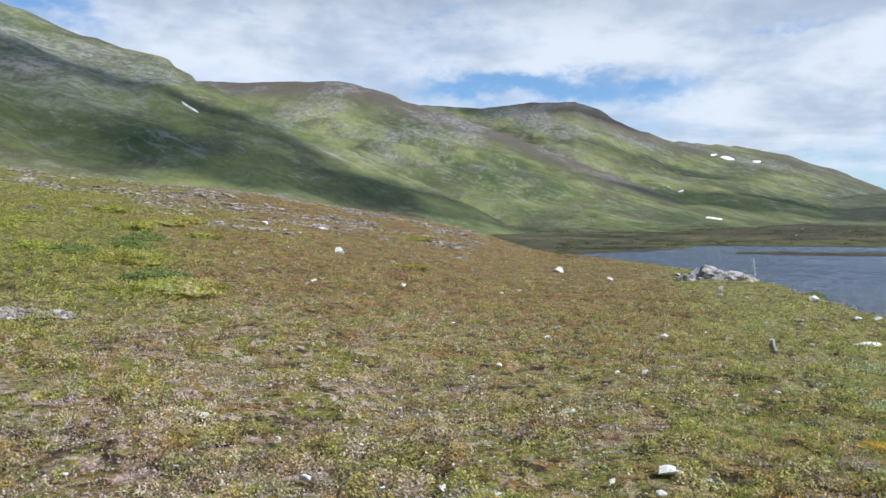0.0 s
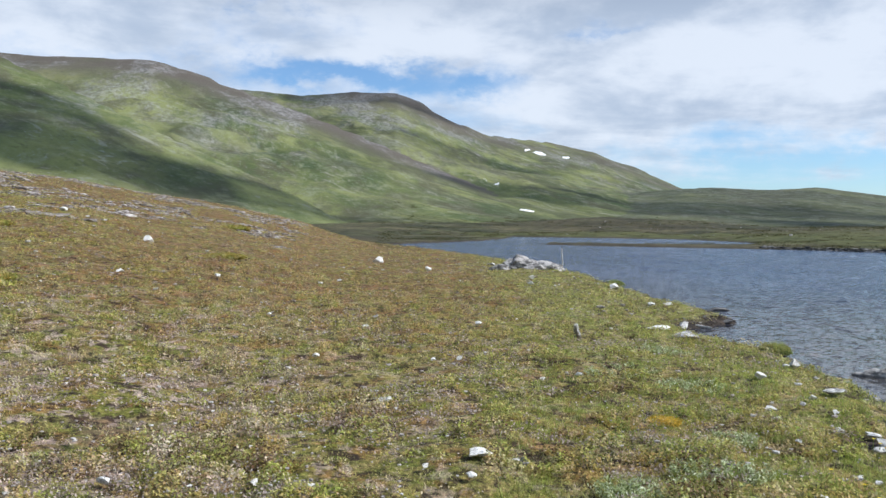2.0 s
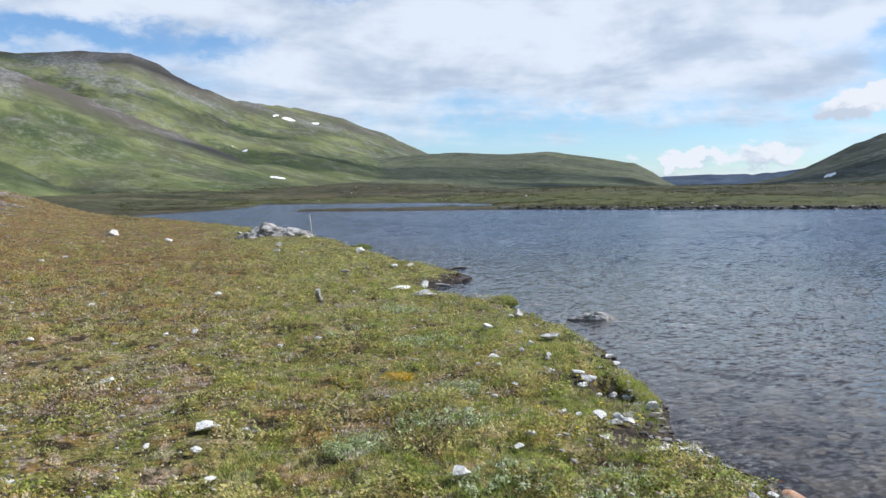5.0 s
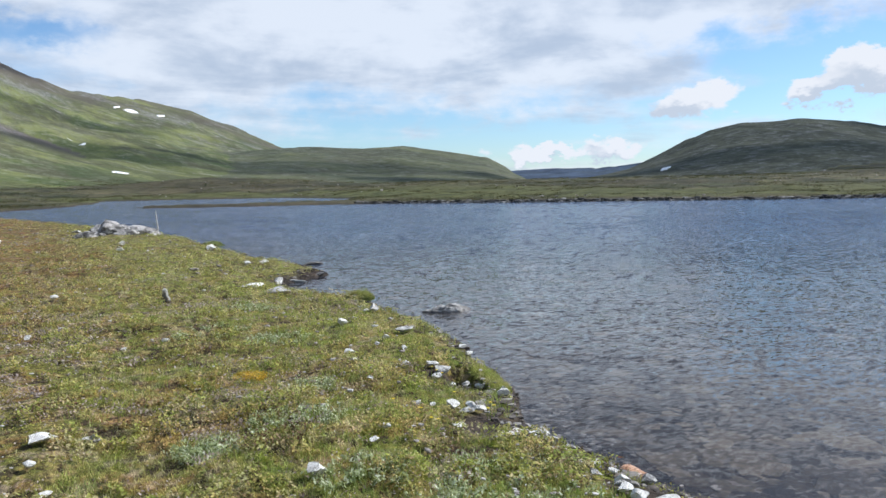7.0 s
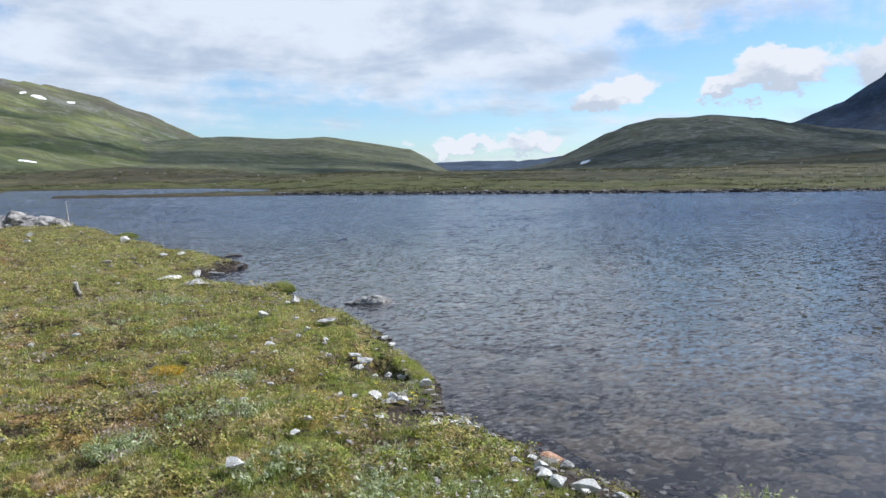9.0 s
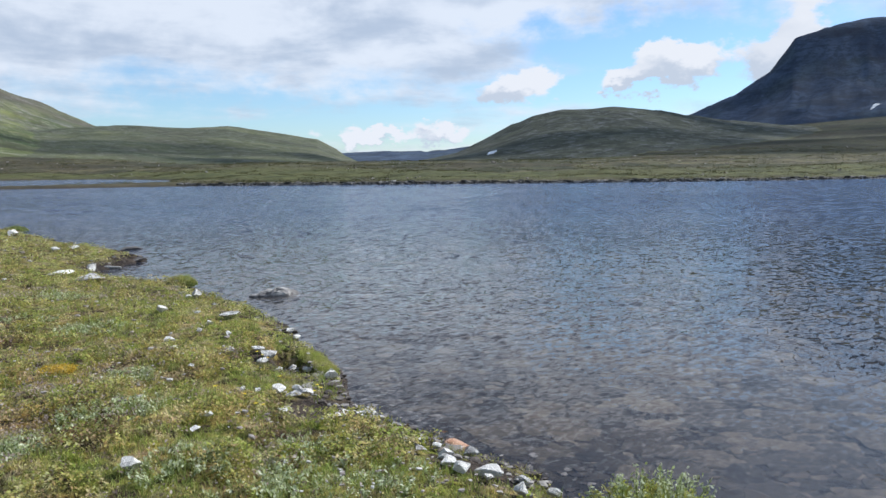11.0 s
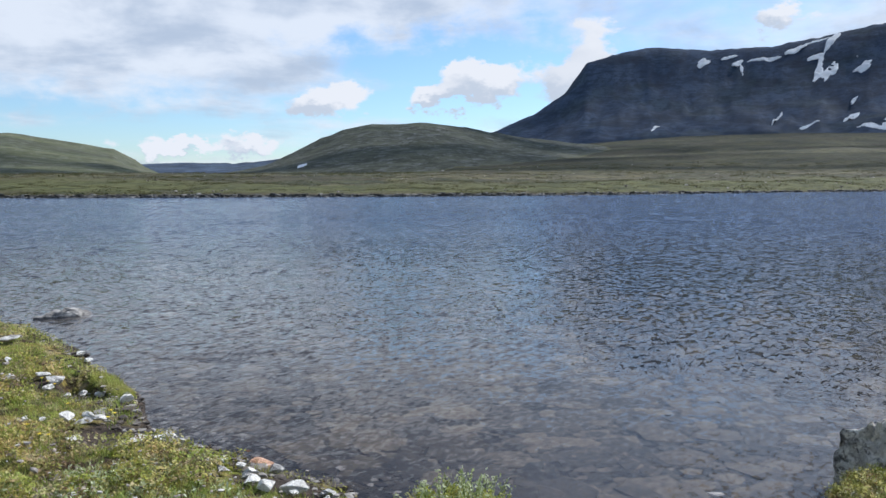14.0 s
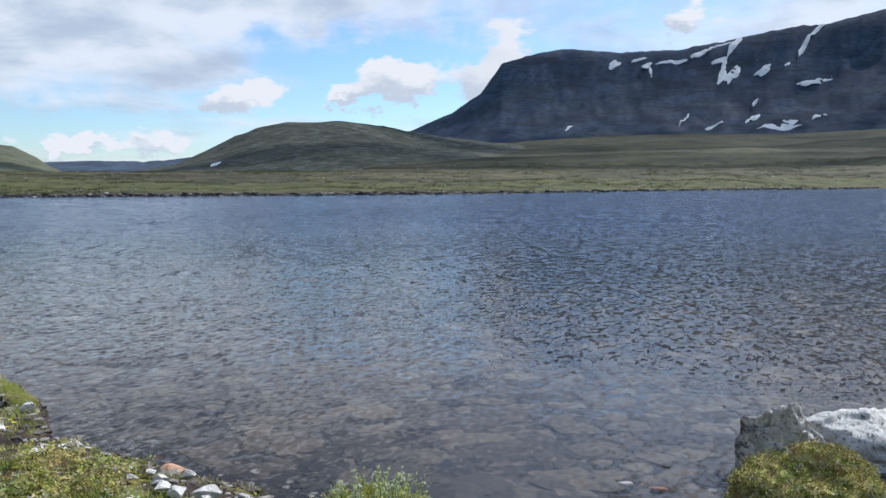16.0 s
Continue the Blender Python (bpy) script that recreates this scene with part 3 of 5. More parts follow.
# ridges, each from a foot to a crest: azimuths, crest elevations, crest distances, foot distances, foot height, steepness, fall behind
RIDGES = {
    "rise": dict(az=(75, 45, 28.7, 21, 12, 7.3, 2.2, -2.6, -4.6, -8.5, -12), el=(4.5, 4.4, 4.05, 3.5, 2.75, 2.0, 1.3, 0.35, -0.3, -1.25, -1.8),
                 far=(50, 55, 60, 62, 66, 70, 74, 78, 79, 80, 80), near=(5, 5, 6, 6, 7, 8, 10, 14, 16, 20, 20), foot=0.3, power=1.25, fall=0.05),
    "spur": dict(az=(75, 50, 36, 28.7, 25.2, 21.7, 19.2, 16.9, 13.9, 11.2, 6.6, 1.8, -2.6, -4.6, -8), el=(15, 16, 15.4, 14.2, 13.05, 12.15, 11.8, 10.4, 9.25, 8.1, 6.0, 3.9, 1.9, 0.75, -0.5),
                 far=(420, 470, 500, 520, 530, 540, 540, 520, 500, 480, 440, 400, 370, 350, 330), near=(120, 150, 160, 165, 170, 175, 180, 185, 190, 200, 220, 240, 260, 280, 290), foot=2.0, power=1.2, fall=0.35),
    "shoulder": dict(az=(40, 30, 24, 16.9, 13.5, 10.1, 7.4, 5, 1.8, -2, -6, -10, -15, -20, -24), el=(7, 8.5, 9.6, 10.4, 10.5, 10.73, 10.74, 10.3, 9.2, 8.0, 6.6, 5.0, 3.0, 1.2, 0),
                     far=(900, 900, 900, 900, 900, 900, 890, 880, 850, 820, 780, 740, 680, 600, 560), near=(400, 400, 400, 400, 390, 380, 370, 360, 350, 345, 340, 335, 330, 330, 330), foot=3.0, power=1.15, fall=0.3),
    "summit": dict(az=(10, 1.4, -2.6, -6.2, -9.3, -10.9, -12.8, -15.8, -19.8, -23.2, -25.9, -27.8, -30.5, -34), el=(8.2, 9.3, 9.05, 9.46, 9.43, 8.76, 7.62, 6.5, 6.07, 5.3, 4.3, 3.4, 2.2, 0.5),
                   far=(1300, 1300, 1300, 1300, 1300, 1280, 1260, 1300, 1400, 1400, 1380, 1350, 1300, 1250), near=(420, 400, 390, 380, 380, 380, 385, 390, 400, 420, 440, 450, 460, 460), foot=4.0, power=1.3, fall=0.3),
    "foothill": dict(az=(-10, -16, -20, -24, -29.3, -32, -34.7, -37.3, -40.2, -43.3, -44.6, -45.2, -46.5), el=(0.3, 1.3, 2.0, 2.5, 2.9, 2.93, 2.8, 3.0, 2.55, 2.05, 1.35, 0.85, 0.2),
                     far=(760, 800, 820, 850, 880, 900, 900, 900, 900, 900, 900, 900, 900), near=(420, 420, 420, 420, 430, 440, 450, 460, 470, 480, 500, 520, 540), foot=4.0, power=1.35, fall=0.3),
    "mound": dict(az=(2, -4, -9, -14, -19, -24, -29, -34, -38), el=(-0.3, 0.15, 0.30, 0.36, 0.55, 0.95, 0.75, 0.4, 0.1),
                  far=(250, 255, 260, 270, 290, 300, 300, 290, 290), near=(130, 130, 135, 190, 215, 215, 200, 160, 150), foot=0.15, power=0.95, fall=0.12),
    "distance": dict(az=(-36, -44, -47.1, -51, -53.8, -58, -66), el=(0.9, 1.0, 1.15, 1.12, 1.45, 1.7, 1.5),
                     far=(2400, 2400, 2400, 2300, 2300, 2300, 2300), near=(1500, 1500, 1500, 1500, 1500, 1500, 1500), foot=5.0, power=1.1, fall=0.2),
    "dome": dict(az=(-50, -53, -54.9, -56.8, -58.3, -60.4, -64, -66.3, -68.9, -72, -76, -80, -86), el=(0.3, 1.0, 1.86, 2.86, 3.47, 3.93, 4.0, 3.78, 3.33, 2.85, 2.4, 1.8, 1.0),
                 far=(700, 700, 700, 690, 680, 680, 690, 700, 720, 740, 760, 780, 800), near=(420, 420, 420, 415, 410, 410, 410, 410, 410, 410, 420, 420, 430), foot=5.0, power=1.05, fall=0.25),
    "moor": dict(az=(-66, -72, -76, -81.6, -87.3, -94.3, -99.7, -108, -122, -140), el=(1.2, 2.2, 2.55, 2.9, 3.0, 2.9, 3.05, 3.2, 3.4, 2.0),
                 far=(1000, 1000, 1000, 1000, 1000, 1000, 1000, 980, 950, 900), near=(330, 330, 330, 330, 330, 330, 320, 300, 300, 300), foot=5.0, power=1.1, fall=0.02),
    "massif": dict(az=(-64, -67, -68.8, -71.8, -73.8, -75.3, -77.7, -79.6, -83.4, -87.1, -90.7, -94, -96.3, -99.4, -106, -116, -128, -138), el=(1.2, 2.4, 3.3, 4.57, 5.9, 7.95, 8.63, 8.82, 8.5, 8.58, 9.05, 9.62, 9.66, 10.3, 11, 11, 8, 3),
                   far=(2350, 2400, 2450, 2520, 2560, 2600, 2640, 2660, 2700, 2700, 2700, 2700, 2700, 2700, 2700, 2700, 2700, 2700), near=(1750,) * 18, foot=60.0, power=0, fall=0.05),
    "flats": dict(az=(10, 0, -12, -20, -30, -40, -50, -60, -75, -90, -105, -125), el=(-0.6, -0.5, -0.4, 0.0, 0.15, 0.42, 0.42, 0.45, 0.5, 0.55, 0.6, 0.4),
                  far=(300, 300, 310, 340, 350, 350, 340, 340, 340, 340, 340, 340), near=(110, 110, 115, 130, 140, 96, 92, 92, 96, 118, 160, 170), foot=0.15, power=0.95, fall=0.0),
    "backland": dict(az=(180, 150, 120, 90, 60, 40), el=(2.5, 3.0, 4.0, 6.0, 9.0, 10.0), far=(600, 600, 600, 600, 560, 520), near=(60, 60, 60, 70, 90, 120), foot=1.0, power=1.2, fall=0.1),
    "backshore": dict(az=(-100, -120, -150, -180), el=(0.5, 2.0, 3.0, 2.5), far=(600, 600, 600, 600), near=(190, 180, 160, 60), foot=1.0, power=1.2, fall=0.1),
}
CLIFF = ((0, 0.4, 0.6, 0.74, 0.86, 0.93, 1), (0, 0.24, 0.42, 0.62, 0.88, 0.96, 1))


def shade_cleft(x, y):
    """Metres from the cleft dug behind the turf bank to give its dark shade."""
    return np.hypot(np.clip(np.abs((x - 4.84) * 0.48 + (y - 5.12) * 0.88) - 0.32, 0, 9), (x - 4.84) * 0.88 - (y - 5.12) * 0.48)


def terrain(x, y, rough=True):
    """Ground height at arrays x, y, with the share of each ridge in the answer: z, metres from shore, name index."""
    dx, dy = x - ORIGIN[0], y - ORIGIN[1]
    r, az = np.hypot(dx, dy), np.degrees(np.arctan2(-dx, dy))
    s = shore(x, y) + np.where(r < 40, 0.18, 1.0) * fractal(x / 1.3, y / 1.3, 5, 3) * np.clip(r / 5, 0.3, 1)
    z = np.full(x.shape, 0.28)
    which, steep = np.full(x.shape, -1), np.zeros(x.shape)
    gully = 0.5 - np.abs(fractal(x / 95 + y / 260, y / 95 - x / 260, 31, 4)) * 2.2
    for k, (name, q) in enumerate(RIDGES.items()):
        order = np.argsort(q["az"])
        pick = [np.interp(az, np.array(q["az"], float)[order], np.array(q[key], float)[order]) for key in ("el", "far", "near")]
        lo, hi = min(q["az"]), max(q["az"])
        crest = EYE + pick[1] * np.tan(np.radians(pick[0]))
        out = np.maximum(np.maximum(lo - az, az - hi), 0)
        crest = crest - out * pick[1] * 0.02
        u = np.clip((r - pick[2]) / (pick[1] - pick[2]), 0, 1)
        profile = np.interp(u, *CLIFF) if not q["power"] else u ** q["power"]
        h = q["foot"] + (crest - q["foot"]) * profile - np.maximum(r - pick[1], 0) * q["fall"]
        if rough and name not in ("rise", "flats", "mound"):
            h = h + gully * np.maximum(crest - q["foot"], 0) * 0.045 * (u * (1 - u) * 4) ** 0.8
            h = h + fractal(x / 60, y / 60, 41, 4) * 0.0030 * r * (1 - u**6)
            h = h + fractal(x / 22, y / 22, 47, 3) * 0.0009 * r
        elif rough:
            h = h + fractal(x / 14, y / 14, 43, 4) * np.clip(r / 110, 0, 0.9) * (1.1 - 0.8 * u**4)
        h = np.where((u <= 0) | (crest <= q["foot"]), -9, h)
        which, steep = np.where(h > z, k, which), np.where(h > z, u, steep)
        z = np.maximum(z, h)
    bank = 1 - np.exp(-np.maximum(s, 0) / 0.4)
    spread = np.clip(s / (3 + 0.05 * r), 0, 1)
    land = 0.04 + 0.2 * bank + (z - 0.28) * spread * spread * (3 - 2 * spread)
    bumps = np.clip(s / 0.8, 0, 1) * np.clip(1.4 - r / 120, 0.0, 1)
    land = land + bumps * (0.10 * fractal(x / 1.9, y / 1.9, 11, 3) + 0.07 * fractal(x / 0.45, y / 0.45, 12, 2))
    land = land - 0.24 * np.exp(-((shade_cleft(x, y) / 0.12) ** 2)) * np.clip(s / 0.15, 0, 1)
    bed = -0.03 - 0.085 * np.minimum(-s, 8) - 0.16 * np.clip(-s - 8, 0, 30) * 0.5 + 0.05 * fractal(x / 0.8, y / 0.8, 13, 3) * np.clip(-s, 0, 1)
    return np.where(s > 0, land, bed), s, which, steep


def wet(x, y):
    """Bare wet hollows on the bank, with mud-dark shade in the turf cleft, from 0 to 1."""
    total = np.zeros(np.shape(x))
    for cx, cy, rx, ry in ((4.08, 3.82, 0.34, 0.32), (4.02, 3.1, 0.16, 0.4), (3.68, 2.3, 0.2, 0.34), (4.75, 5.2, 0.2, 0.3), (3.5, 1.8, 0.15, 0.2)):
        total = np.maximum(total, np.exp(-(((x - cx) / rx) ** 2) - ((y - cy) / ry) ** 2))
    return total


NAMES = list(RIDGES)


def height(x, y):
    return float(terrain(np.array([x], float), np.array([y], float))[0][0])



# ---- setting ----
def sheet(name, verts, faces, mat, smooth=True):
    """A mesh object from arrays: verts (n, 3), faces (m, 3 or 4)."""
    mesh = bpy.data.meshes.new(name)
    verts, faces = np.asarray(verts, np.float32), np.asarray(faces, np.int32)
    k = faces.shape[1]
    mesh.vertices.add(len(verts))
    mesh.vertices.foreach_set("co", verts.ravel())
    mesh.loops.add(faces.size)
    mesh.loops.foreach_set("vertex_index", faces.ravel())
    mesh.polygons.add(len(faces))
    mesh.polygons.foreach_set("loop_start", np.arange(len(faces), dtype=np.int32) * k)
    mesh.update(calc_edges=True)
    mesh.polygons.foreach_set("use_smooth", np.full(len(faces), smooth))
    mesh.materials.append(mat)
    return new(name, mesh)


def polar(azimuths, radii):
    """A polar grid round the standpoint: x, y, and quads; the azimuths close the circle if they span it."""
    a, r = np.meshgrid(np.radians(azimuths), radii)
    x, y = ORIGIN[0] - np.sin(a) * r, ORIGIN[1] + np.cos(a) * r
    rows, cols = a.shape
    k = np.arange(rows * cols).reshape(rows, cols)
    quads = np.stack([k[:-1, :-1], k[:-1, 1:], k[1:, 1:], k[1:, :-1]], -1).reshape(-1, 4)
    return x.ravel(), y.ravel(), quads


def ground():
    seen = np.linspace(36, -112, 1060)
    azimuths = np.concatenate([np.linspace(180, 37, 72), seen, np.linspace(-113, -180, 34)])
    radii = np.concatenate([[0.01, 0.4, 0.9], np.geomspace(1.4, 4600, 355)])
    x, y, quads = polar(azimuths, radii)
    z, s, which, u = terrain(x, y)
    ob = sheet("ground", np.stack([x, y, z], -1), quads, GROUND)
    r = np.hypot(x, y)

    def is_one(*names):
        return np.isin(which, [NAMES.index(q) for q in names]).astype(float)

    far_land = eased(r, 55, 80)
    shares = {
        "hill": is_one("spur", "shoulder", "summit", "foothill", "dome", "backland", "backshore") * far_land,
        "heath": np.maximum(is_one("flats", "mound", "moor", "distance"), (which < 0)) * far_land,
        # the distant ridge takes the same haze blue as the massif
        "hazy_cliff": np.maximum(is_one("massif"), is_one("distance")) * eased(r, 1200, 1500),
        "stony": is_one("spur", "shoulder", "summit") * eased(u, 0.2, 0.65) * eased(z, 25, 60),
        "top": is_one("summit", "shoulder") * eased(u, 0.66, 0.95),
        "bare": is_one("dome", "distance") * 0.92 + is_one("foothill") * 0.6,
        "fringe": is_one("flats") * (1 - eased(s, 25, 60)),
        "mud": np.maximum(eased(-s + 0.25 * fractal(x * 1.1, y * 1.1, 71, 3), -0.34, -0.08), eased(wet(x, y) + 0.3 * fractal(x * 3, y * 3, 73, 3), 0.3, 0.5)) * (r < 200),
        "bed": (s < 0).astype(float),
    }
    for name, values in shares.items():
        ob.data.attributes.new(name, "FLOAT", "POINT").data.foreach_set("value", values.astype(np.float32))
    return tagged(ob, "tundra ground of moss, sedge and heath rising to grassy fells and a dark cliffed mountain", "ground", kind="structure")


def lake():
    x, y, quads = polar(np.linspace(30, -178, 620), np.geomspace(3.0, 190, 300))
    r = np.hypot(x, y)
    c, s_ = math.cos(radians(-48)), math.sin(radians(-48))
    along, across = x * c + y * s_, -x * s_ + y * c
    wave = fractal(along / 0.9, across / 0.33, 91, 2) * 0.004 + fractal(along / 2.6, across / 0.9, 95, 2) * 0.008
    depth = np.clip(-terrain(x, y, False)[1] / 1.2, 0, 1)
    z = wave * np.clip(40 / r - 0.4, 0, 1) * depth
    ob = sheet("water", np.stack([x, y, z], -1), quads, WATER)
    ob.visible_shadow = False
    return tagged(ob, "clear wind-rippled lake water over a stony bed", "lake", kind="structure")


ground()
lake()



# ---- plants, as sheets of small leaves ----
rng = np.random.default_rng(7)


def on_land(count, r_low, r_high, az_low, az_high, margin=0.05, keep=None):
    """Points strewn over the land in view of the shore path, thinner with distance."""
    r = np.exp(rng.uniform(math.log(r_low), math.log(r_high), count))
    az = np.radians(rng.uniform(az_low, az_high, count))
    x, y = ORIGIN[0] - np.sin(az) * r, ORIGIN[1] + np.cos(az) * r
    z, s, _, _ = terrain(x, y)
    ok = (s > margin) & (wet(x, y) + 0.5 * fractal(x * 3, y * 3, 73, 3) < 0.45) & (shade_cleft(x, y) > 0.12)
    if keep is not None:
        ok &= keep(x, y, rng.random(count))
    return x[ok], y[ok], z[ok], r[ok]


def clustered(x, y, z, r, n, spread):
    """n points round each of the given ones."""
    k = np.repeat(np.arange(len(x)), n)
    a, d = rng.uniform(0, 2 * math.pi, len(k)), np.sqrt(rng.random(len(k))) * spread[k]
    return x[k] + np.cos(a) * d, y[k] + np.sin(a) * d, z[k], r[k]


def blades(x, y, z, length, width, lean):
    """One pointed blade at each place."""
    m = len(x)
    a, b = rng.uniform(0, 2 * math.pi, m), rng.uniform(0, 2 * math.pi, m)
    w = np.stack([np.cos(a), np.sin(a), np.zeros(m)], -1) * (width / 2)[:, None]
    tip = np.stack([np.cos(b) * lean, np.sin(b) * lean, np.sqrt(np.maximum(1 - lean**2, 0.05))], -1) * length[:, None]
    foot = np.stack([x, y, z - 0.012], -1)
    verts = np.stack([foot - w, foot + w, foot + tip], 1).reshape(-1, 3)
    return verts, np.arange(3 * m).reshape(m, 3)


def leaves(x, y, z, size, tilt, ratio=0.55):
    """One small pointed leaf at each place."""
    m = len(x)
    a, b = rng.uniform(0, 2 * math.pi, m), rng.uniform(0, 2 * math.pi, m)
    t = rng.uniform(-tilt, tilt, m)
    u = np.stack([np.cos(a) * np.cos(t), np.sin(a) * np.cos(t), np.sin(t)], -1) * size[:, None]
    t2 = rng.uniform(-tilt, tilt, m)
    v = np.stack([-np.sin(a) * np.cos(t2), np.cos(a) * np.cos(t2), np.sin(t2)], -1) * (size * ratio)[:, None]
    c = np.stack([x, y, z], -1)
    verts = np.stack([c - u, c - v * 0.9, c + u, c + v], 1).reshape(-1, 3)
    return verts, np.arange(4 * m).reshape(m, 4)


def patchy(scale, seed, low, high, floor=0.0):
    def keep(x, y, dice):
        return dice < floor + (1 - floor) * eased(fractal(x * scale, y * scale, seed, 4), low, high)
    return keep


def cushion(x, y):
    """Height share of the plant cushions, from 0 in the gaps to 1."""
    return eased(fractal(x * 2.4, y * 2.4, 301, 4), -0.06, 0.30)


def cushions(name, count, r_low, r_high, each, mat, size, tall, label, az_low, keep=None):
    """Low mounded plants with bare gaps between them."""
    x, y, z, r = on_land(count, r_low, r_high, az_low, 40, 0.17, keep)
    x, y, z, r = clustered(x, y, z, r, each, 0.035 + r * 0.003)
    h = cushion(x, y)
    ok = h > 0.12 + 0.25 * rng.random(len(x))
    x, y, z, r, h = x[ok], y[ok], z[ok], r[ok], h[ok]
    m = len(x)
    verts, faces = leaves(x, y, z + h * np.sqrt(rng.random(m)) * tall, size * (0.7 + np.clip(r, 0, 60) / 20) * rng.uniform(0.6, 1.5, m), 0.9, 0.6)
    tagged(sheet(name, verts, faces, mat, False), label, "heath plants", kind="stuff")


def meadow(name, count, r_low, r_high, seed, low, high, floor, each, mat, label, category, leafy, size, tall, margin):
    """A coat of blades or leaves over part of the land."""
    x, y, z, r = on_land(count, r_low, r_high, -125, 45, margin, patchy(0.8, seed, low, high, floor))
    x, y, z, r = clustered(x, y, z, r, each, 0.04 + r * 0.004)
    grow, rise = 0.75 + np.clip(r, 0, 60) / 16, 0.75 + np.clip(r, 0, 60) / 48
    m = len(x)
    if leafy:
        verts, faces = leaves(x, y, z + np.sqrt(rng.random(m)) * tall * rise, size * grow * rng.uniform(0.6, 1.5, m), 1.0, 0.6)
    else:
        verts, faces = blades(x, y, z, tall * rise * rng.uniform(0.4, 1.2, m), size * grow * rng.uniform(0.7, 1.5, m), rng.uniform(0.25, 0.97, m))
    tagged(sheet(name, verts, faces, mat, False), label, category, kind="stuff")


CROWBERRY = plant_material("crowberry", [(0.0, (0.030, 0.022, 0.014)), (1.0, (0.17, 0.080, 0.050)), (0.5, (0.060, 0.036, 0.022)), (0.8, (0.11, 0.055, 0.034))], 0.9)
BANK_SEDGE = plant_material("bank_sedge", [(0.0, (0.09, 0.14, 0.03)), (1.0, (0.46, 0.44, 0.20)), (0.45, (0.19, 0.26, 0.05)), (0.8, (0.30, 0.34, 0.09))], 0.7)
SEDGE_LABEL, HEATH_LABEL, LICHEN_LABEL = "short yellow-green sedge and grass blades on the tundra", "low mat of rust and green heath leaves", "pale grey and pinkish lichen flakes between the plants"
meadow("tundra_grass", 90000, 2.2, 15, 101, -0.05, 0.22, 0.10, 8, GRASS, SEDGE_LABEL, "grass", False, 0.0058, 0.054, 0.07)
meadow("tundra_grass", 60000, 15, 75, 103, -0.05, 0.22, 0.10, 6, GRASS, SEDGE_LABEL, "grass", False, 0.0060, 0.060, 0.1)
meadow("dwarf_heath", 30000, 2.2, 15, 131, -0.05, 0.20, 0.08, 8, HEATH, HEATH_LABEL, "heath plants", True, 0.0065, 0.040, 0.10)
cushions("heath_cushions", 74000, 2.4, 24, 9, HEATH, 0.0115, 0.095, "mounded olive, rust and yellow-green heath cushions with gaps between", -85)
meadow("dwarf_heath", 40000, 15, 75, 133, -0.05, 0.20, 0.08, 6, HEATH, HEATH_LABEL, "heath plants", True, 0.0085, 0.030, 0.15)
meadow("lichen", 34000, 2.2, 15, 171, 0.02, 0.20, 0.05, 7, LICHEN, LICHEN_LABEL, "lichen", True, 0.0090, 0.055, 0.4)
meadow("lichen", 26000, 15, 75, 173, 0.0, 0.25, 0.05, 5, LICHEN, LICHEN_LABEL, "lichen", True, 0.0080, 0.012, 0.5)
meadow("heath_tussock", 8000, 9, 70, 221, -0.1, 0.3, 0.15, 34, HEATH, "knee-low clumps of rust and olive heath on the slope", "heath plants", True, 0.0075, 0.045, 0.6)
meadow("grass_tussock", 7000, 7, 60, 223, -0.1, 0.3, 0.15, 26, GRASS, "tufts of straw and green sedge standing above the heath", "grass", False, 0.0065, 0.085, 0.4)
x, y, z, r = on_land(10000, 2.4, 14, -85, -12, 0.10, lambda x, y, d: d < eased(fractal(x * 1.6, y * 1.6, 311, 4) + 0.22 * np.clip(x - 0.3 * y, -1, 2), 0.0, 0.4))
x, y, z, r = clustered(x, y, z, r, 9, 0.03 + r * 0.002)
m = len(x)
verts, faces = blades(x, y, z, 0.068 * rng.uniform(0.4, 1.3, m), 0.006 * (0.6 + r / 9) * rng.uniform(0.6, 1.4, m), rng.uniform(0.1, 0.85, m))
tagged(sheet("bank_sedge", verts, faces, BANK_SEDGE, False), "tufts of fresh green sedge standing on the lake bank", "grass", kind="stuff")
x, y, z, r = on_land(15000, 55, 420, -112, -8, 0.4, patchy(0.06, 231, -0.15, 0.2, 0.1))
x, y, z, r = clustered(x, y, z, r, 22, 0.25 + r * 0.004)
verts, faces = leaves(x, y, z + rng.random(len(x)) * (0.12 + r * 0.0009), (0.025 + r * 0.00042) * rng.uniform(0.6, 1.5, len(x)), 0.9, 0.6)
tagged(sheet("moor_scrub", verts, faces, SCRUB, False), "dark brown and green dwarf scrub over the flat moor", "shrubs", kind="stuff")
cushions("crowberry_mats", 22000, 2.4, 26, 9, CROWBERRY, 0.0115, 0.115, "dark red-brown crowberry and dead heather in low clumps", -85, patchy(1.1, 341, 0.14, 0.30))
cushions("dwarf_birch", 52000, 7, 50, 8, BIRCH, 0.0105, 0.12, "knee-low yellow-green dwarf birch on the slope", 4,
         lambda x, y, d: d < 0.9 * eased(1.5 * fractal(x * 0.55, y * 0.55, 191, 4) + (np.degrees(np.arctan2(-x, y)) - 18) / 22 + np.clip((np.hypot(x, y) - 13) / 12, -0.45, 0.2), 0.0, 0.55))


# ---- things ----
def part(name, verts, faces, mat, parent, label="", smooth=True):
    ob = sheet(name, verts, faces, mat, smooth)
    ob.parent = parent
    if label:
        ob["label"] = label
    if name in ("branchwork", "foliage", "grass_coat"):
        ob["kind"] = "stuff"
    return ob


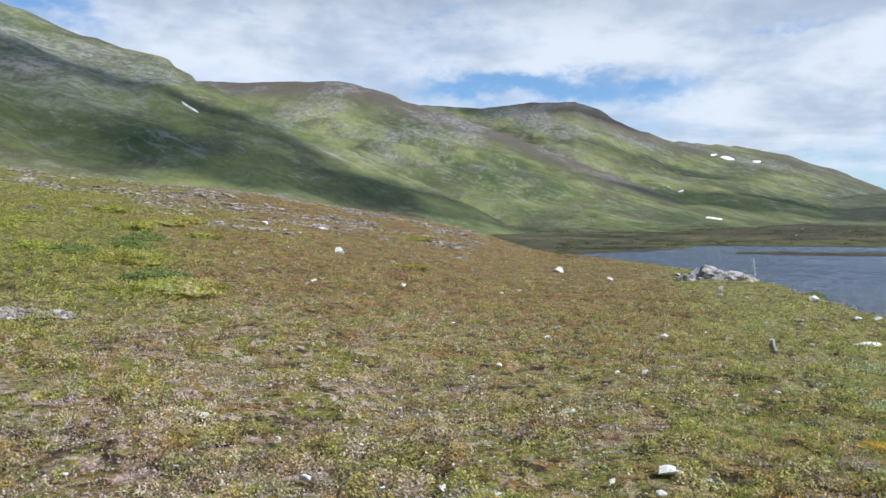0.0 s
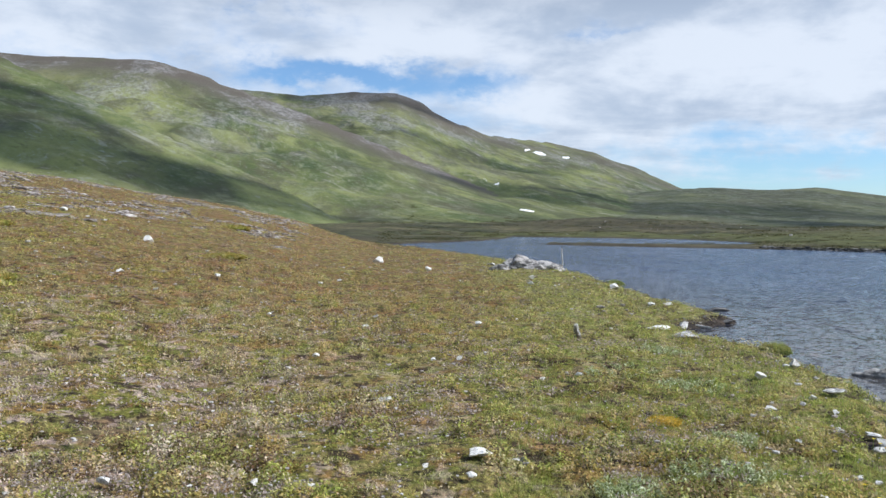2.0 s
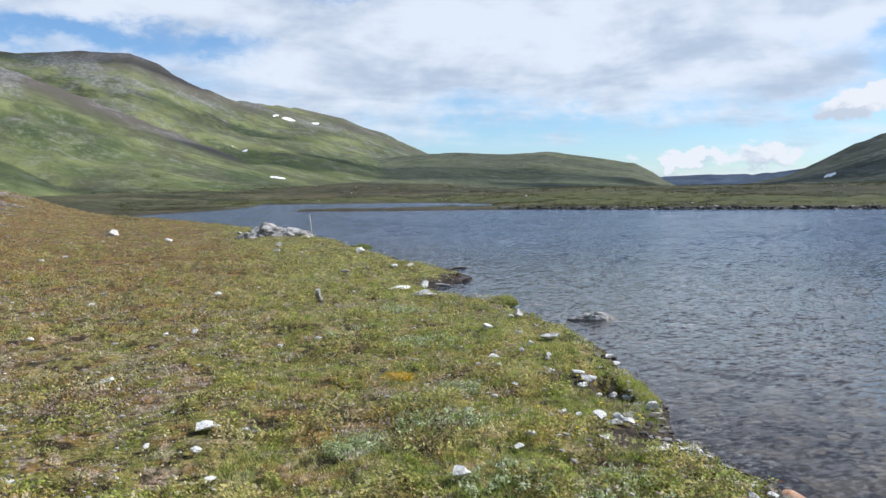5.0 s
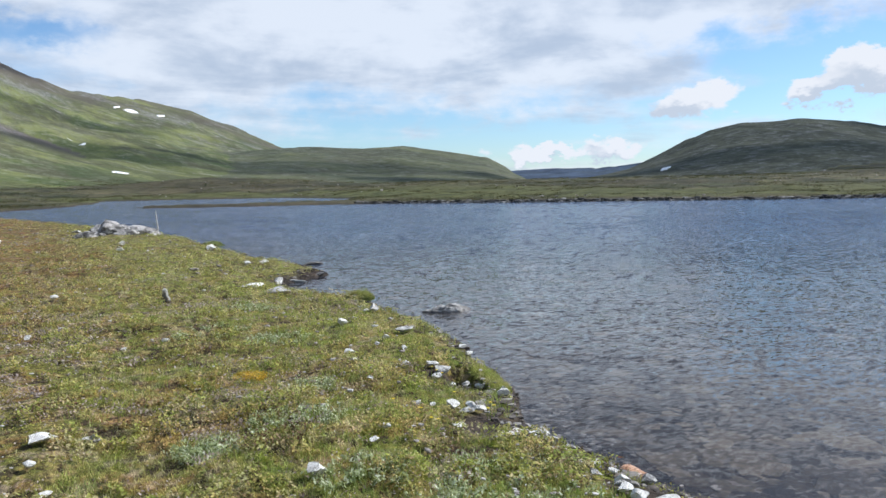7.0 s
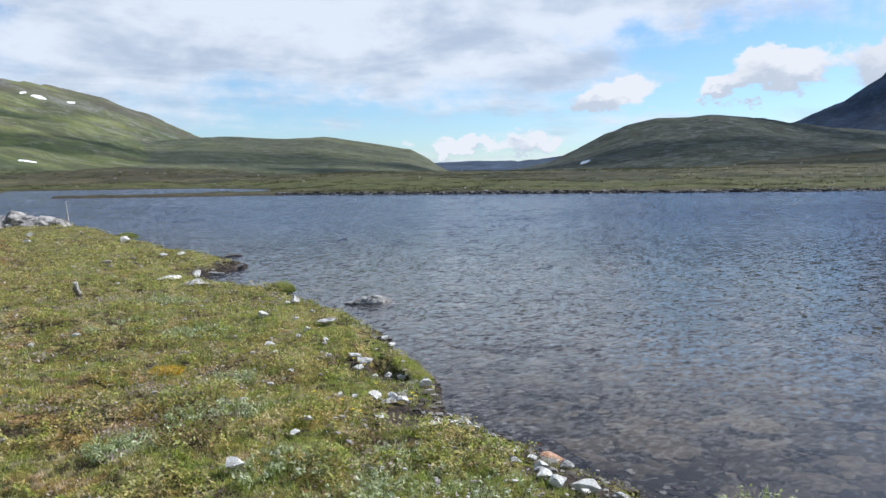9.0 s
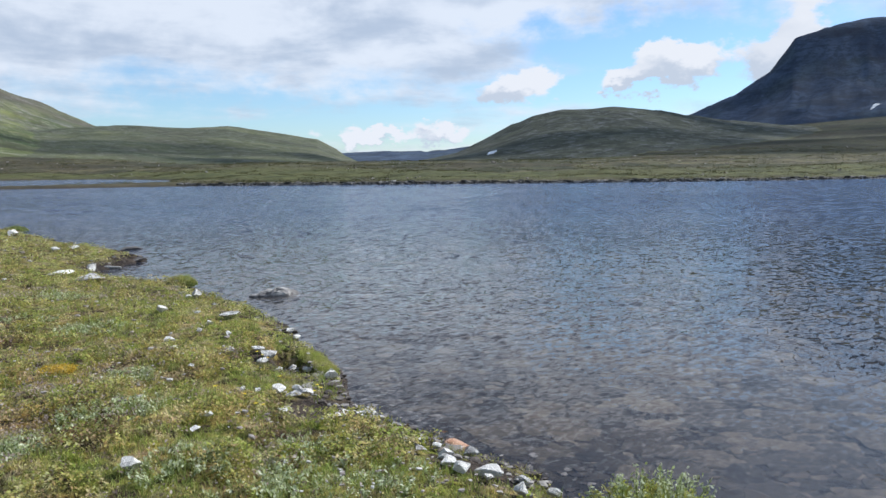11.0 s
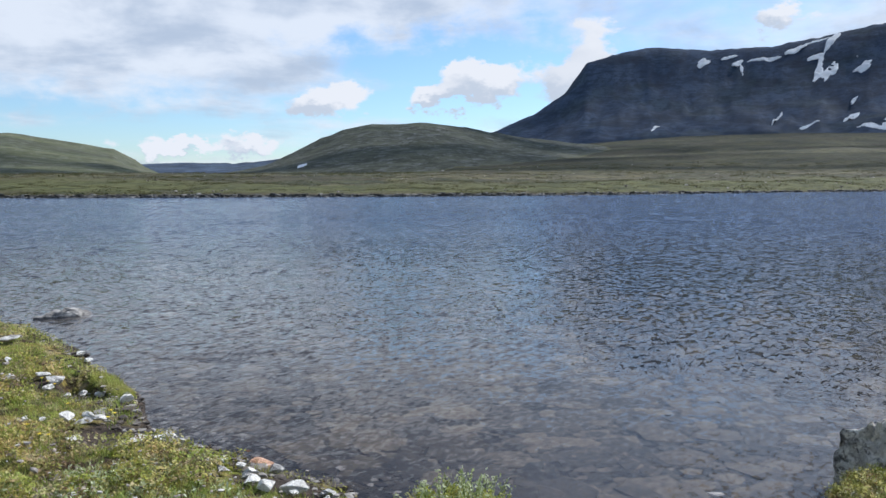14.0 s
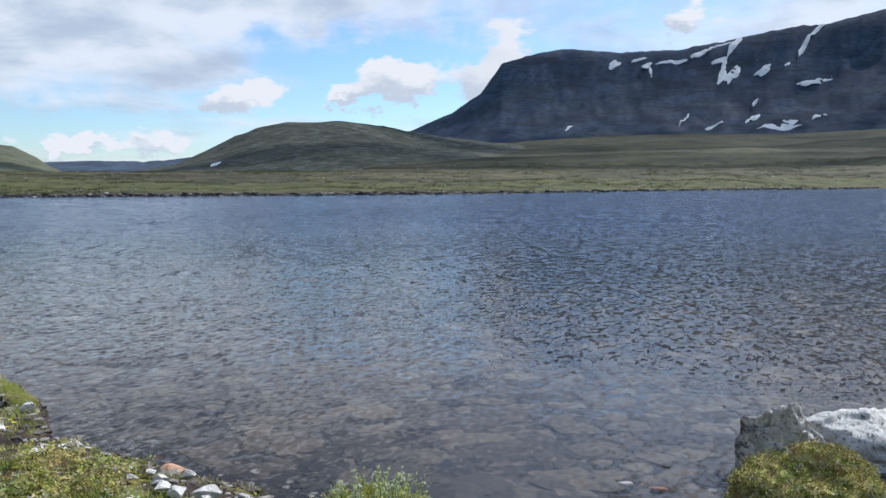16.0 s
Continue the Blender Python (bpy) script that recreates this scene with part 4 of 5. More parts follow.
def stone_mesh(name, seed, mat, flat=0.6, detail=3, cuts=14):
    """A broken stone one metre across: a ball cut by planes and roughened; it sits on z = 0 with its foot a little below."""
    dice = random.Random(seed)
    bm = bmesh.new()
    bmesh.ops.create_icosphere(bm, subdivisions=detail, radius=0.62)
    planes = []
    for _ in range(cuts):
        d = Vector((dice.uniform(-1, 1), dice.uniform(-1, 1), dice.uniform(-0.8, 1))).normalized()
        planes.append((d, dice.uniform(0.20, 0.42)))
    off = Vector((seed * 3.7, seed * 1.3, 0))
    for v in bm.verts:
        for d, k in planes:
            over = v.co.dot(d) - k
            if over > 0:
                v.co -= d * over * 0.98
        v.co += v.co.normalized() * (0.03 * noise.noise(v.co * 3.1 + off) + 0.025 * noise.noise(v.co * 9.0 + off))
        v.co.y *= 0.75
        v.co.z *= flat
    low = min(v.co.z for v in bm.verts)
    for v in bm.verts:
        v.co.z -= low * 0.16
    mesh = bpy.data.meshes.new(name)
    bm.to_mesh(mesh)
    bm.free()
    mesh.polygons.foreach_set("use_smooth", [detail > 3] * len(mesh.polygons))
    mesh.materials.append(mat)
    return mesh


PALE = [stone_mesh("stone", k, PALE_STONE, 0.35 + 0.08 * (k % 4)) for k in range(6)]
GREY = [stone_mesh("stone", 20 + k, GREY_STONE, 0.45 + 0.08 * (k % 4)) for k in range(5)]
RUST = [stone_mesh("stone", 40 + k, RUST_STONE, 0.5) for k in range(2)]
DARK = [stone_mesh("stone", 50 + k, DARK_STONE, 0.4) for k in range(3)]
SLAB = [stone_mesh("stone", 60 + k, PALE_STONE, 0.16) for k in range(3)]


def stone(mesh, x, y, width, label, turn=0.0, tall=1.0, sink=0.0, name="stone", group="", z=None, lean=0.0):
    ob = new(name, mesh)
    ground_z = max(height(x, y), -0.05) if z is None else z
    ob.matrix_basis = pose(x, y, ground_z - sink, lean, 0, turn) @ Matrix.Diagonal((width, width, width * tall, 1))
    return tagged(ob, label, "stone", group)


PALE_LABEL = "pale quartzite stone lying half sunk in the tundra plants"
SLOPE_STONES = [(-0.93, 18.71, 0.2), (-2.74, 17.24, 0.22), (-4.92, 15.61, 0.2), (-3.53, 27.67, 0.38), (-7.94, 36.16, 0.45), (5.87, 28.3, 0.34), (-1.92, 6.46, 0.15),
                (1.45, 5.12, 0.21), (0.68, 9.78, 0.09), (2.32, 9.26, 0.09), (1.59, 12.37, 0.13), (3.33, 12.12, 0.16), (1.47, 20.34, 0.16), (0.17, 13.69, 0.12), (1.15, 7.06, 0.1), (0.0, 4.89, 0.07),
                (3.31, 7.95, 0.11), (2.79, 7.67, 0.08), (-0.39, 7.45, 0.07), (1.69, 5.08, 0.08), (-0.84, 4.99, 0.1), (1.05, 4.98, 0.06), (2.17, 22.71, 0.16), (7.94, 23.09, 0.26), (7.1, 20.63, 0.2)]
BANK_STONES = [(1.12, 7.18, 0.11), (1.29, 4.71, 0.07), (1.27, 4.39, 0.075), (1.74, 5.04, 0.08), (2.44, 3.61, 0.10), (2.0, 9.19, 0.08), (1.92, 13.53, 0.12), (3.01, 3.89, 0.08), (3.22, 4.07, 0.07),
               (5.14, 7.5, 0.15), (5.54, 6.87, 0.16), (6.08, 8.39, 0.1), (4.42, 6.27, 0.1), (5.87, 7.59, 0.07), (4.91, 6.07, 0.09), (4.56, 5.6, 0.09), (4.69, 5.25, 0.14), (4.7, 5.4, 0.11), (4.52, 5.12, 0.12),
               (4.52, 4.9, 0.07), (4.47, 4.69, 0.09), (4.0, 4.29, 0.11), (4.1, 4.24, 0.09), (3.99, 4.15, 0.09), (4.14, 4.16, 0.1), (3.86, 4.36, 0.06), (3.8, 4.46, 0.05), (3.74, 4.4, 0.05), (5.3, 7.1, 0.07), (5.0, 6.5, 0.08), (4.75, 6.3, 0.06), (4.2, 5.9, 0.07), (3.9, 5.2, 0.06)]
WATERLINE_STONES = [(4.75, 4.55, 0.10), (5.84, 6.27, 0.12), (5.69, 6.03, 0.09), (3.95, 2.58, 0.09), (3.53, 2.33, 0.12), (3.53, 2.16, 0.07), (3.51, 1.95, 0.08), (3.68, 2.74, 0.07), (3.78, 2.91, 0.06),
                    (3.91, 3.14, 0.08), (3.72, 1.9, 0.07), (6.23, 10.95, 0.38), (8.03, 13.59, 0.29), (7.5, 13.32, 0.18), (8.48, 15.71, 0.26), (8.07, 15.67, 0.18), (6.24, 8.48, 0.2), (9.11, 19.75, 0.37),
                    (4.97, 0.28, 0.08), (4.9, 5.0, 0.1), (4.35, 3.62, 0.08), (3.9, 2.9, 0.1), (3.85, 2.74, 0.07), (3.74, 2.6, 0.09), (3.6, 2.5, 0.08), (3.62, 2.22, 0.13), (3.55, 2.42, 0.12), (3.7, 2.05, 0.08), (4.05, 3.4, 0.08), (4.0, 3.2, 0.07), (4.2, 3.6, 0.1)]
dice = random.Random(3)
for k, (x, y, w) in enumerate(SLOPE_STONES):
    stone(PALE[k % 6], x, y, w * 1.1, PALE_LABEL, dice.uniform(0, 360), dice.uniform(0.9, 1.3) * (0.6 + min(y, 24) / 60), -0.035 - 0.002 * y, group="stones strewn over the tundra")
for k, (x, y, w) in enumerate(BANK_STONES):
    stone((PALE + PALE + GREY)[(k * 5) % 17], x, y, w * 1.35, "weathered white and grey stone on the grassy lake bank", dice.uniform(0, 360), dice.uniform(0.6, 0.95), -0.045, group="stones on the lake bank")
for k, (x, y, w) in enumerate(WATERLINE_STONES):
    stone((PALE + PALE + GREY)[(k * 4 + 2) % 17], x, y, w * 1.3, "pale grey stone at the edge of the lake water", dice.uniform(0, 360), dice.uniform(0.7, 1.1), -0.035, group="stones along the waterline")
stone(RUST[0], 4.29, 2.93, 0.24, "rust-orange sandstone block at the waterline", 35, 0.62, -0.02)
stone(RUST[1], 4.97, 0.1, 0.13, "flat pinkish-brown stone at the water's edge", 80, 0.7)
stone(SLAB[0], 3.79, 3.99, 0.17, "thin pale grey slab on wet mud by the lake", 20, 1.0, 0.0, "stone_slab")
stone(SLAB[1], 4.02, 3.72, 0.30, "flat grey stone slab on the muddy shore", 10, 1.0, 0.0, "stone_slab")
stone(SLAB[2], 4.2, 3.75, 0.2, "flat grey stone slab at the water's edge", 70, 1.0, 0.0, "stone_slab")
stone(SLAB[0], 6.34, 12.01, 0.65, "long flat pale rock slab in the grass above the inlet", 12, 0.9, 0.0, "rock_slab")
stone(DARK[0], 8.9, 14.12, 0.30, "dark wet stone at the tip of the little headland", 20, 0.6)
stone(DARK[1], 9.3, 14.3, 0.42, "flat dark wet stone just above the water", 5, 0.3, z=-0.02)
stone(GREY[2], 4.86, 4.66, 0.12, "upright grey stone leaning on the turf bank", 80, 1.3)
stone(PALE[1], 5.0, 35.2, 0.72, "large white-capped stone on the heath slope", 40, 1.5, -0.06)
bm = bmesh.new()
bmesh.ops.create_cube(bm, size=1.0)
bmesh.ops.subdivide_edges(bm, edges=bm.edges[:], cuts=3, use_grid_fill=True)
for v in bm.verts:
    slim = 1 - 0.55 * (v.co.z + 0.5) ** 1.5
    v.co = Vector((v.co.x * 0.04, v.co.y * 0.10 * slim, v.co.z * 0.21)) + 0.010 * Vector(noise.noise_vector(v.co * 2.3))
mesh = bpy.data.meshes.new("standing_stone")
bm.to_mesh(mesh)
bm.free()
mesh.materials.append(GREY_STONE)
upright = new("standing_stone", mesh)
upright.matrix_basis = pose(4.36, 10.65, height(4.36, 10.65) + 0.10, 6, -20, 28)
tagged(upright, "narrow standing stone tilted upright in the heath", "stone")
stone(GREY[4], 9.37, 32.6, 0.55, "grey boulder beside the lichen-covered outcrop", 60, 0.9, 0.0, "boulder")



def joined(meshes):
    """Vertices and faces of several (verts, faces) in one."""
    verts, faces, k = [], [], 0
    for v, f in meshes:
        verts.append(v)
        faces.append(np.asarray(f) + k)
        k += len(v)
    return np.concatenate(verts), np.concatenate(faces)


def tube(points, radii, sides=7):
    """A tapered round rod through points."""
    verts, faces = [], []
    for i, p in enumerate(points):
        d = (Vector(points[min(i + 1, len(points) - 1)]) - Vector(points[max(i - 1, 0)])).normalized()
        u = d.orthogonal().normalized()
        v = d.cross(u)
        for k in range(sides):
            a = 2 * math.pi * k / sides
            verts.append(Vector(p) + (u * math.cos(a) + v * math.sin(a)) * radii[i])
    for i in range(len(points) - 1):
        for k in range(sides):
            a, b = i * sides + k, i * sides + (k + 1) % sides
            faces.append((a, b, b + sides, a + sides))
    return np.array([tuple(v) for v in verts]), np.array(faces)


def boulder(name, seed, mat, x, y, size, label, z=0.0, turn=0.0, chunk=0.0, lean=(0, 0)):
    """A large boulder with its own lumps and cracks; chunk: coarse broken relief; lean: its top pushed aside."""
    base = new(name)
    base.location = (x, y, z)
    dice = random.Random(seed)
    bm = bmesh.new()
    bmesh.ops.create_icosphere(bm, subdivisions=6 if size[0] < 0.7 else 5, radius=0.5)
    planes = [(Vector((dice.uniform(-1, 1), dice.uniform(-1, 1), dice.uniform(-0.3, 1))).normalized(), dice.uniform(0.22, 0.42)) for _ in range(16)]
    off = Vector((seed * 2.1, seed, 3))
    for v in bm.verts:
        for d, k in planes:
            over = v.co.dot(d) - k
            if over > 0:
                v.co -= d * over * 0.97
        d = v.co.normalized()
        v.co += d * (0.05 * noise.noise(v.co * 2.6 + off) + 0.04 * noise.noise(v.co * 8 + off) + 0.025 * noise.noise(v.co * 18 + off) + 0.014 * noise.noise(v.co * 40 + off) - 0.05 * max(0, 0.10 - abs(noise.noise(v.co * 3.3 - off))) / 0.10)
        if chunk:
            v.co -= d * chunk * (noise.voronoi(v.co * 4 + off)[0][0] + 0.5 * noise.voronoi(v.co * 9 + off)[0][0] - 0.4)
        v.co = Vector((v.co.x * size[0], v.co.y * size[1], v.co.z * size[2]))
    bmesh.ops.rotate(bm, verts=bm.verts, cent=(0, 0, 0), matrix=Matrix.Rotation(radians(turn), 3, "Z"))
    for v in bm.verts:
        v.co += Vector((lean[0], lean[1], 0)) * max(0, v.co.z)
    mesh = bpy.data.meshes.new("rock")
    bm.to_mesh(mesh)
    bm.free()
    mesh.polygons.foreach_set("use_smooth", [True] * len(mesh.polygons))
    mesh.materials.append(mat)
    rock = new("rock", mesh)
    rock.parent = base
    return tagged(base, label, "boulder")


boulder("lake_rock", 27, GREY_STONE, 7.76, 8.7, (0.90, 0.52, 0.44), "grey rock with white lichen streaks rising from the lake", -0.02, -35, 0.05)

# the outcrop at the point, with a bleached stake beside it
OUT_X, OUT_Y = 9.9, 29.2
for k, (dx, dy, sx, sy, sz, turn) in enumerate([(0, 0, 1.9, 1.1, 0.9, 10), (-0.6, 0.1, 1.3, 0.9, 0.72, 30), (0.6, -0.1, 1.4, 0.9, 0.74, -20), (0.1, -0.4, 1.2, 0.6, 0.5, 5), (1.1, 0.1, 0.9, 0.6, 0.5, 20), (-1.1, -0.2, 0.8, 0.55, 0.42, 5)]):
    tagged(boulder("boulder", 5 + k, OUTCROP_STONE, OUT_X + dx, OUT_Y + dy, (sx * 1.25, sy * 1.2, sz * 1.1), "grey lichen-spotted boulder heaped in an outcrop by the lake", height(OUT_X + dx, OUT_Y + dy) + 0.12 * sz, turn), group="outcrop boulders")
stake_z = height(11.6, 30.0)
v, f = tube([(0, 0, -0.15), (-0.01, 0, 0.25), (-0.035, 0.0, 0.5), (-0.06, 0.01, 0.84)], [0.030, 0.028, 0.025, 0.017], 8)
stake = sheet("wooden_stake", v, f, WOOD)
stake.location = (11.6, 30.0, stake_z)
tagged(stake, "thin bleached wooden stake standing beside the outcrop", "stake")
v, f = tube([(-0.28, 0, 0.0), (-0.1, 0.02, 0.035), (0.12, -0.01, 0.03), (0.3, 0.03, -0.01)], [0.02, 0.045, 0.04, 0.015], 8)
drift = sheet("driftwood", v, f, DARK_STONE)
drift.location = (10.15, 16.45, 0.0)
tagged(drift, "dark wet piece of driftwood floating by the shore", "driftwood")


def tuft_dome(name, x, y, wide, deep, tall, mat, count, label, category, leaf=0.012, blade=0.05, turn=0.0, base_mat=None, spread=4.0, lumps=1.0):
    """A cushion of turf or shrub: a lumpy core under a coat of leaves and blades."""
    base = new(name)
    base.matrix_basis = pose(x, y, height(x, y), 0, 0, turn)
    bm = bmesh.new()
    bmesh.ops.create_icosphere(bm, subdivisions=4, radius=1.0)
    for v in bm.verts:
        k = 1 + lumps * (0.25 * noise.noise(v.co * 2.2 + Vector((x, y, 0))) + 0.12 * noise.noise(v.co * 6 + Vector((y, x, 0))))
        v.co = Vector((v.co.x * wide * k, v.co.y * deep * k, v.co.z * tall * k))
    core = bpy.data.meshes.new("core")
    bm.to_mesh(core)
    pts = np.array([v.co[:] for v in bm.verts if v.co.z > -0.02])
    bm.free()
    core.materials.append(base_mat or mat)
    c = new("core", core)
    c.parent = base
    k = rng.integers(0, len(pts), count)
    p = pts[k] + rng.normal(0, 0.022, (count, 3)) * np.array([wide, deep, tall]) * spread
    v1, f1 = leaves(p[:, 0], p[:, 1], p[:, 2], leaf * rng.uniform(0.5, 1.5, count), 1.3)
    part("foliage", v1, f1, mat, base, smooth=False)
    if blade:
        k = rng.integers(0, len(pts), count // 2)
        p = pts[k]
        v2, f2 = blades(p[:, 0], p[:, 1], p[:, 2], blade * rng.uniform(0.5, 1.4, len(p)), np.full(len(p), leaf * 0.4), rng.uniform(0.1, 0.9, len(p)))
        part("grass_coat", v2, f2, GRASS, base, smooth=False)
    return tagged(base, label, category)


tuft_dome("turf_hummock", 5.05, 5.05, 0.075, 0.46, 0.022, MOSSY, 9000, "grassy turf hummock overhanging the lake bank", "turf", 0.010, 0.06, -27, spread=6.0)
tuft_dome("turf_hummock", 7.12, 10.1, 0.20, 0.14, 0.085, BUSH, 6000, "small dark green hummock at the waterline", "turf", 0.014, 0.09, spread=5.0)
tuft_dome("turf_hummock", 11.3, 24.6, 0.35, 0.3, 0.16, BUSH, 3000, "small green hummock at the edge of the lake", "turf", 0.02, 0.08)
tuft_dome("moss_patch", 3.3, 6.13, 0.14, 0.12, 0.04, AMBER, 2600, "amber yellow moss patch in the bank grass", "moss", 0.008, 0.04)
tuft_dome("willow_bush", -7.15, 18.4, 0.75, 0.55, 0.26, BIRCH, 11000, "knee-high dark green willow bush on the slope", "bush", 0.018, 0.0)
tuft_dome("willow_bush", -1.3, 42.7, 0.70, 0.5, 0.16, BIRCH, 5000, "low dark green willow bush on the heath slope", "bush", 0.035, 0.0)
tuft_dome("willow_bush", -1.07, 24.4, 0.55, 0.45, 0.10, BIRCH, 5000, "flat dark green dwarf willow bush in the heath", "bush", 0.025, 0.0)


for k in range(14):
    a, d = radians(dice.uniform(17, 30)), dice.uniform(15, 36)
    tuft_dome("birch_bush", ORIGIN[0] - math.sin(a) * d, ORIGIN[1] + math.cos(a) * d, dice.uniform(0.35, 0.8), dice.uniform(0.3, 0.6), dice.uniform(0.12, 0.24), BIRCH if k % 4 else BUSH, 2600,
              "low rounded dwarf birch bush among yellow-green scrub on the slope", "bush", 0.026, 0.0, spread=5.0)["group"] = "birch bushes on the slope"


def sprigs(name, x, y, wide, deep, tall, stems, mat, label, seed, z=None):
    """A willow shrub of thin upright stems set with small leaves."""
    base = new(name)
    base.location = (x, y, height(x, y) if z is None else z)
    local = np.random.default_rng(seed)
    rods, lv = [], []
    for _ in range(stems):
        a, d = local.uniform(0, 2 * math.pi), math.sqrt(local.random())
        px_, py_ = math.cos(a) * d * wide, math.sin(a) * d * deep
        top = tall * local.uniform(0.45, 1.0) * (1.1 - 0.5 * d)
        ex, ey = px_ * 1.25 + local.normal(0, 0.03), py_ * 1.25 + local.normal(0, 0.03)
        rods.append(tube([(px_, py_, -0.02), ((px_ + ex) / 2, (py_ + ey) / 2, top * 0.55), (ex, ey, top)], [0.004, 0.003, 0.0015], 4))
        m = int(16 + 100 * top)
        u = local.uniform(0.15, 1.05, m)
        q = np.stack([px_ + (ex - px_) * u, py_ + (ey - py_) * u, top * u], -1) + local.normal(0, 0.012, (m, 3))
        lv.append(q)
    q = np.concatenate(lv)
    part("branchwork", *joined(rods), BUSH, base)
    part("foliage", *leaves(q[:, 0], q[:, 1], q[:, 2], 0.011 * local.uniform(0.7, 1.5, len(q)), 1.3, 0.5), mat, base, smooth=False)
    return tagged(base, label, "shrub")


sprigs("willow_shrub", 3.95, 1.45, 0.32, 0.24, 0.33, 130, WILLOW, "grey-green downy willow shrub at the waterline", 1)
sprigs("willow_shrub", 3.75, 1.40, 0.35, 0.25, 0.19, 150, BIRCH, "low green shrub on the bank by the water", 2)
for k, (x, y, s) in enumerate([(2.9, 4.6, 0.3), (2.65, 3.5, 0.25), (3.3, 3.1, 0.3), (3.1, 2.5, 0.28), (2.75, 2.9, 0.25), (4.3, 7.3, 0.35), (3.9, 8.2, 0.4), (5.0, 9.6, 0.4), (3.6, 5.6, 0.25), (2.2, 4.4, 0.2)]):
    sprigs("willow_shrub", x, y, s, s * 0.8, 0.075, 60, WILLOW, "low silvery-leaved dwarf willow among the bank grass", 10 + k)

# the mossy boulder in the water's edge
boulder("shore_boulder", 31, LICHEN_ROCK, 5.60, -0.60, (0.62, 0.66, 0.94), "large pale boulder with dark lichen standing in the shallows", 0.10, 20, 0.05, (-0.03, 0.08))
boulder("shore_boulder", 34, WHITE_ROCK, 5.98, -1.15, (1.45, 1.15, 0.68), "broad white-grey boulder at the lake shore", 0.08, -60, 0.07)
tuft_dome("moss_cushion", 4.84, -0.74, 0.40, 0.44, 0.31, BOULDER_MOSS, 60000, "thick yellow-green moss cushion against the shore boulder", "moss", 0.0072, 0.0, 10, spread=2.2, lumps=1.7)


def flower(x, y, tall, label):
    base = new("flower")
    base.location = (x, y, height(x, y))
    v, f = tube([(0, 0, 0), (0.005, 0, tall * 0.5), (0.012, 0.004, tall)], [0.003, 0.0025, 0.002], 5)
    part("stem", v, f, BUSH, base)
    ring = [(0.012, 0.004, tall)] + [(0.012 + 0.017 * math.cos(k * math.pi / 5) * (1 if k % 2 else 0.55), 0.004 + 0.017 * math.sin(k * math.pi / 5) * (1 if k % 2 else 0.55), tall + 0.006) for k in range(10)]
    part("petals", ring, [(0, 1 + k, 1 + (k + 1) % 10) for k in range(10)], YELLOW, base, "bright yellow petals")
    return tagged(base, label, "flower", "yellow flowers on the bank")


yellow, n = material("yellow_petals")
finish(n, n.mix(n.add("ShaderNodeObjectInfo").outputs["Random"], (0.75, 0.52, 0.02), (0.80, 0.65, 0.05)), 0.6)
YELLOW = yellow
for k, (x, y) in enumerate([(4.1, 4.05), (4.13, 4.02), (4.08, 4.0), (3.6, 4.0), (3.5, 3.95), (3.45, 4.3), (3.65, 4.25), (4.5, 5.1), (4.47, 5.13), (4.54, 5.08), (4.25, 0.72), (4.0, 4.3)]):
    flower(x, y, 0.07 + 0.03 * (k % 3), "small bright yellow alpine flower on the lake bank")


# ---- old snow on the fells: azimuth, distance, width, length down the slope ----
def snow(az, far, wide, long, seed, tail=0.0):
    local = np.random.default_rng(seed)
    d = np.array(heading(az)[:2])
    side = np.array([d[1], -d[0]])
    cx, cy = np.array(ORIGIN) + d * far
    rings, spokes = 9, 60
    shape = 1 + 0.45 * np.interp(np.linspace(0, 9, spokes + 1)[:-1], np.arange(10), np.r_[(w := local.uniform(-1, 1, 9)), w[0]])
    shape = shape + 0.22 * np.interp(np.linspace(0, 19, spokes + 1)[:-1], np.arange(20), np.r_[(w := local.uniform(-1, 1, 19)), w[0]])
    verts, faces = [], []
    for i in range(rings + 1):
        for k in range(spokes):
            a, q = 2 * math.pi * k / spokes, i / rings
            u, v = math.cos(a) * q * shape[k] * wide / 2, math.sin(a) * q * shape[k] * long / 2
            u += tail * v
            verts.append((cx + side[0] * u + d[0] * v, cy + side[1] * u + d[1] * v, q))
    verts = np.array(verts)
    lift = np.where(verts[:, 2] < 0.95, 0.0006 * far + 0.3, -0.8)
    verts[:, 2] = terrain(verts[:, 0], verts[:, 1])[0] + lift
    for i in range(rings):
        for k in range(spokes):
            a, b = i * spokes + k, i * spokes + (k + 1) % spokes
            faces.append((a, b, b + spokes, a + spokes))
    ob = sheet("snow_patch", verts, faces, SNOW)
    return tagged(ob, "patch of old white snow remaining on the fell side", "snow patch", "snow patches")


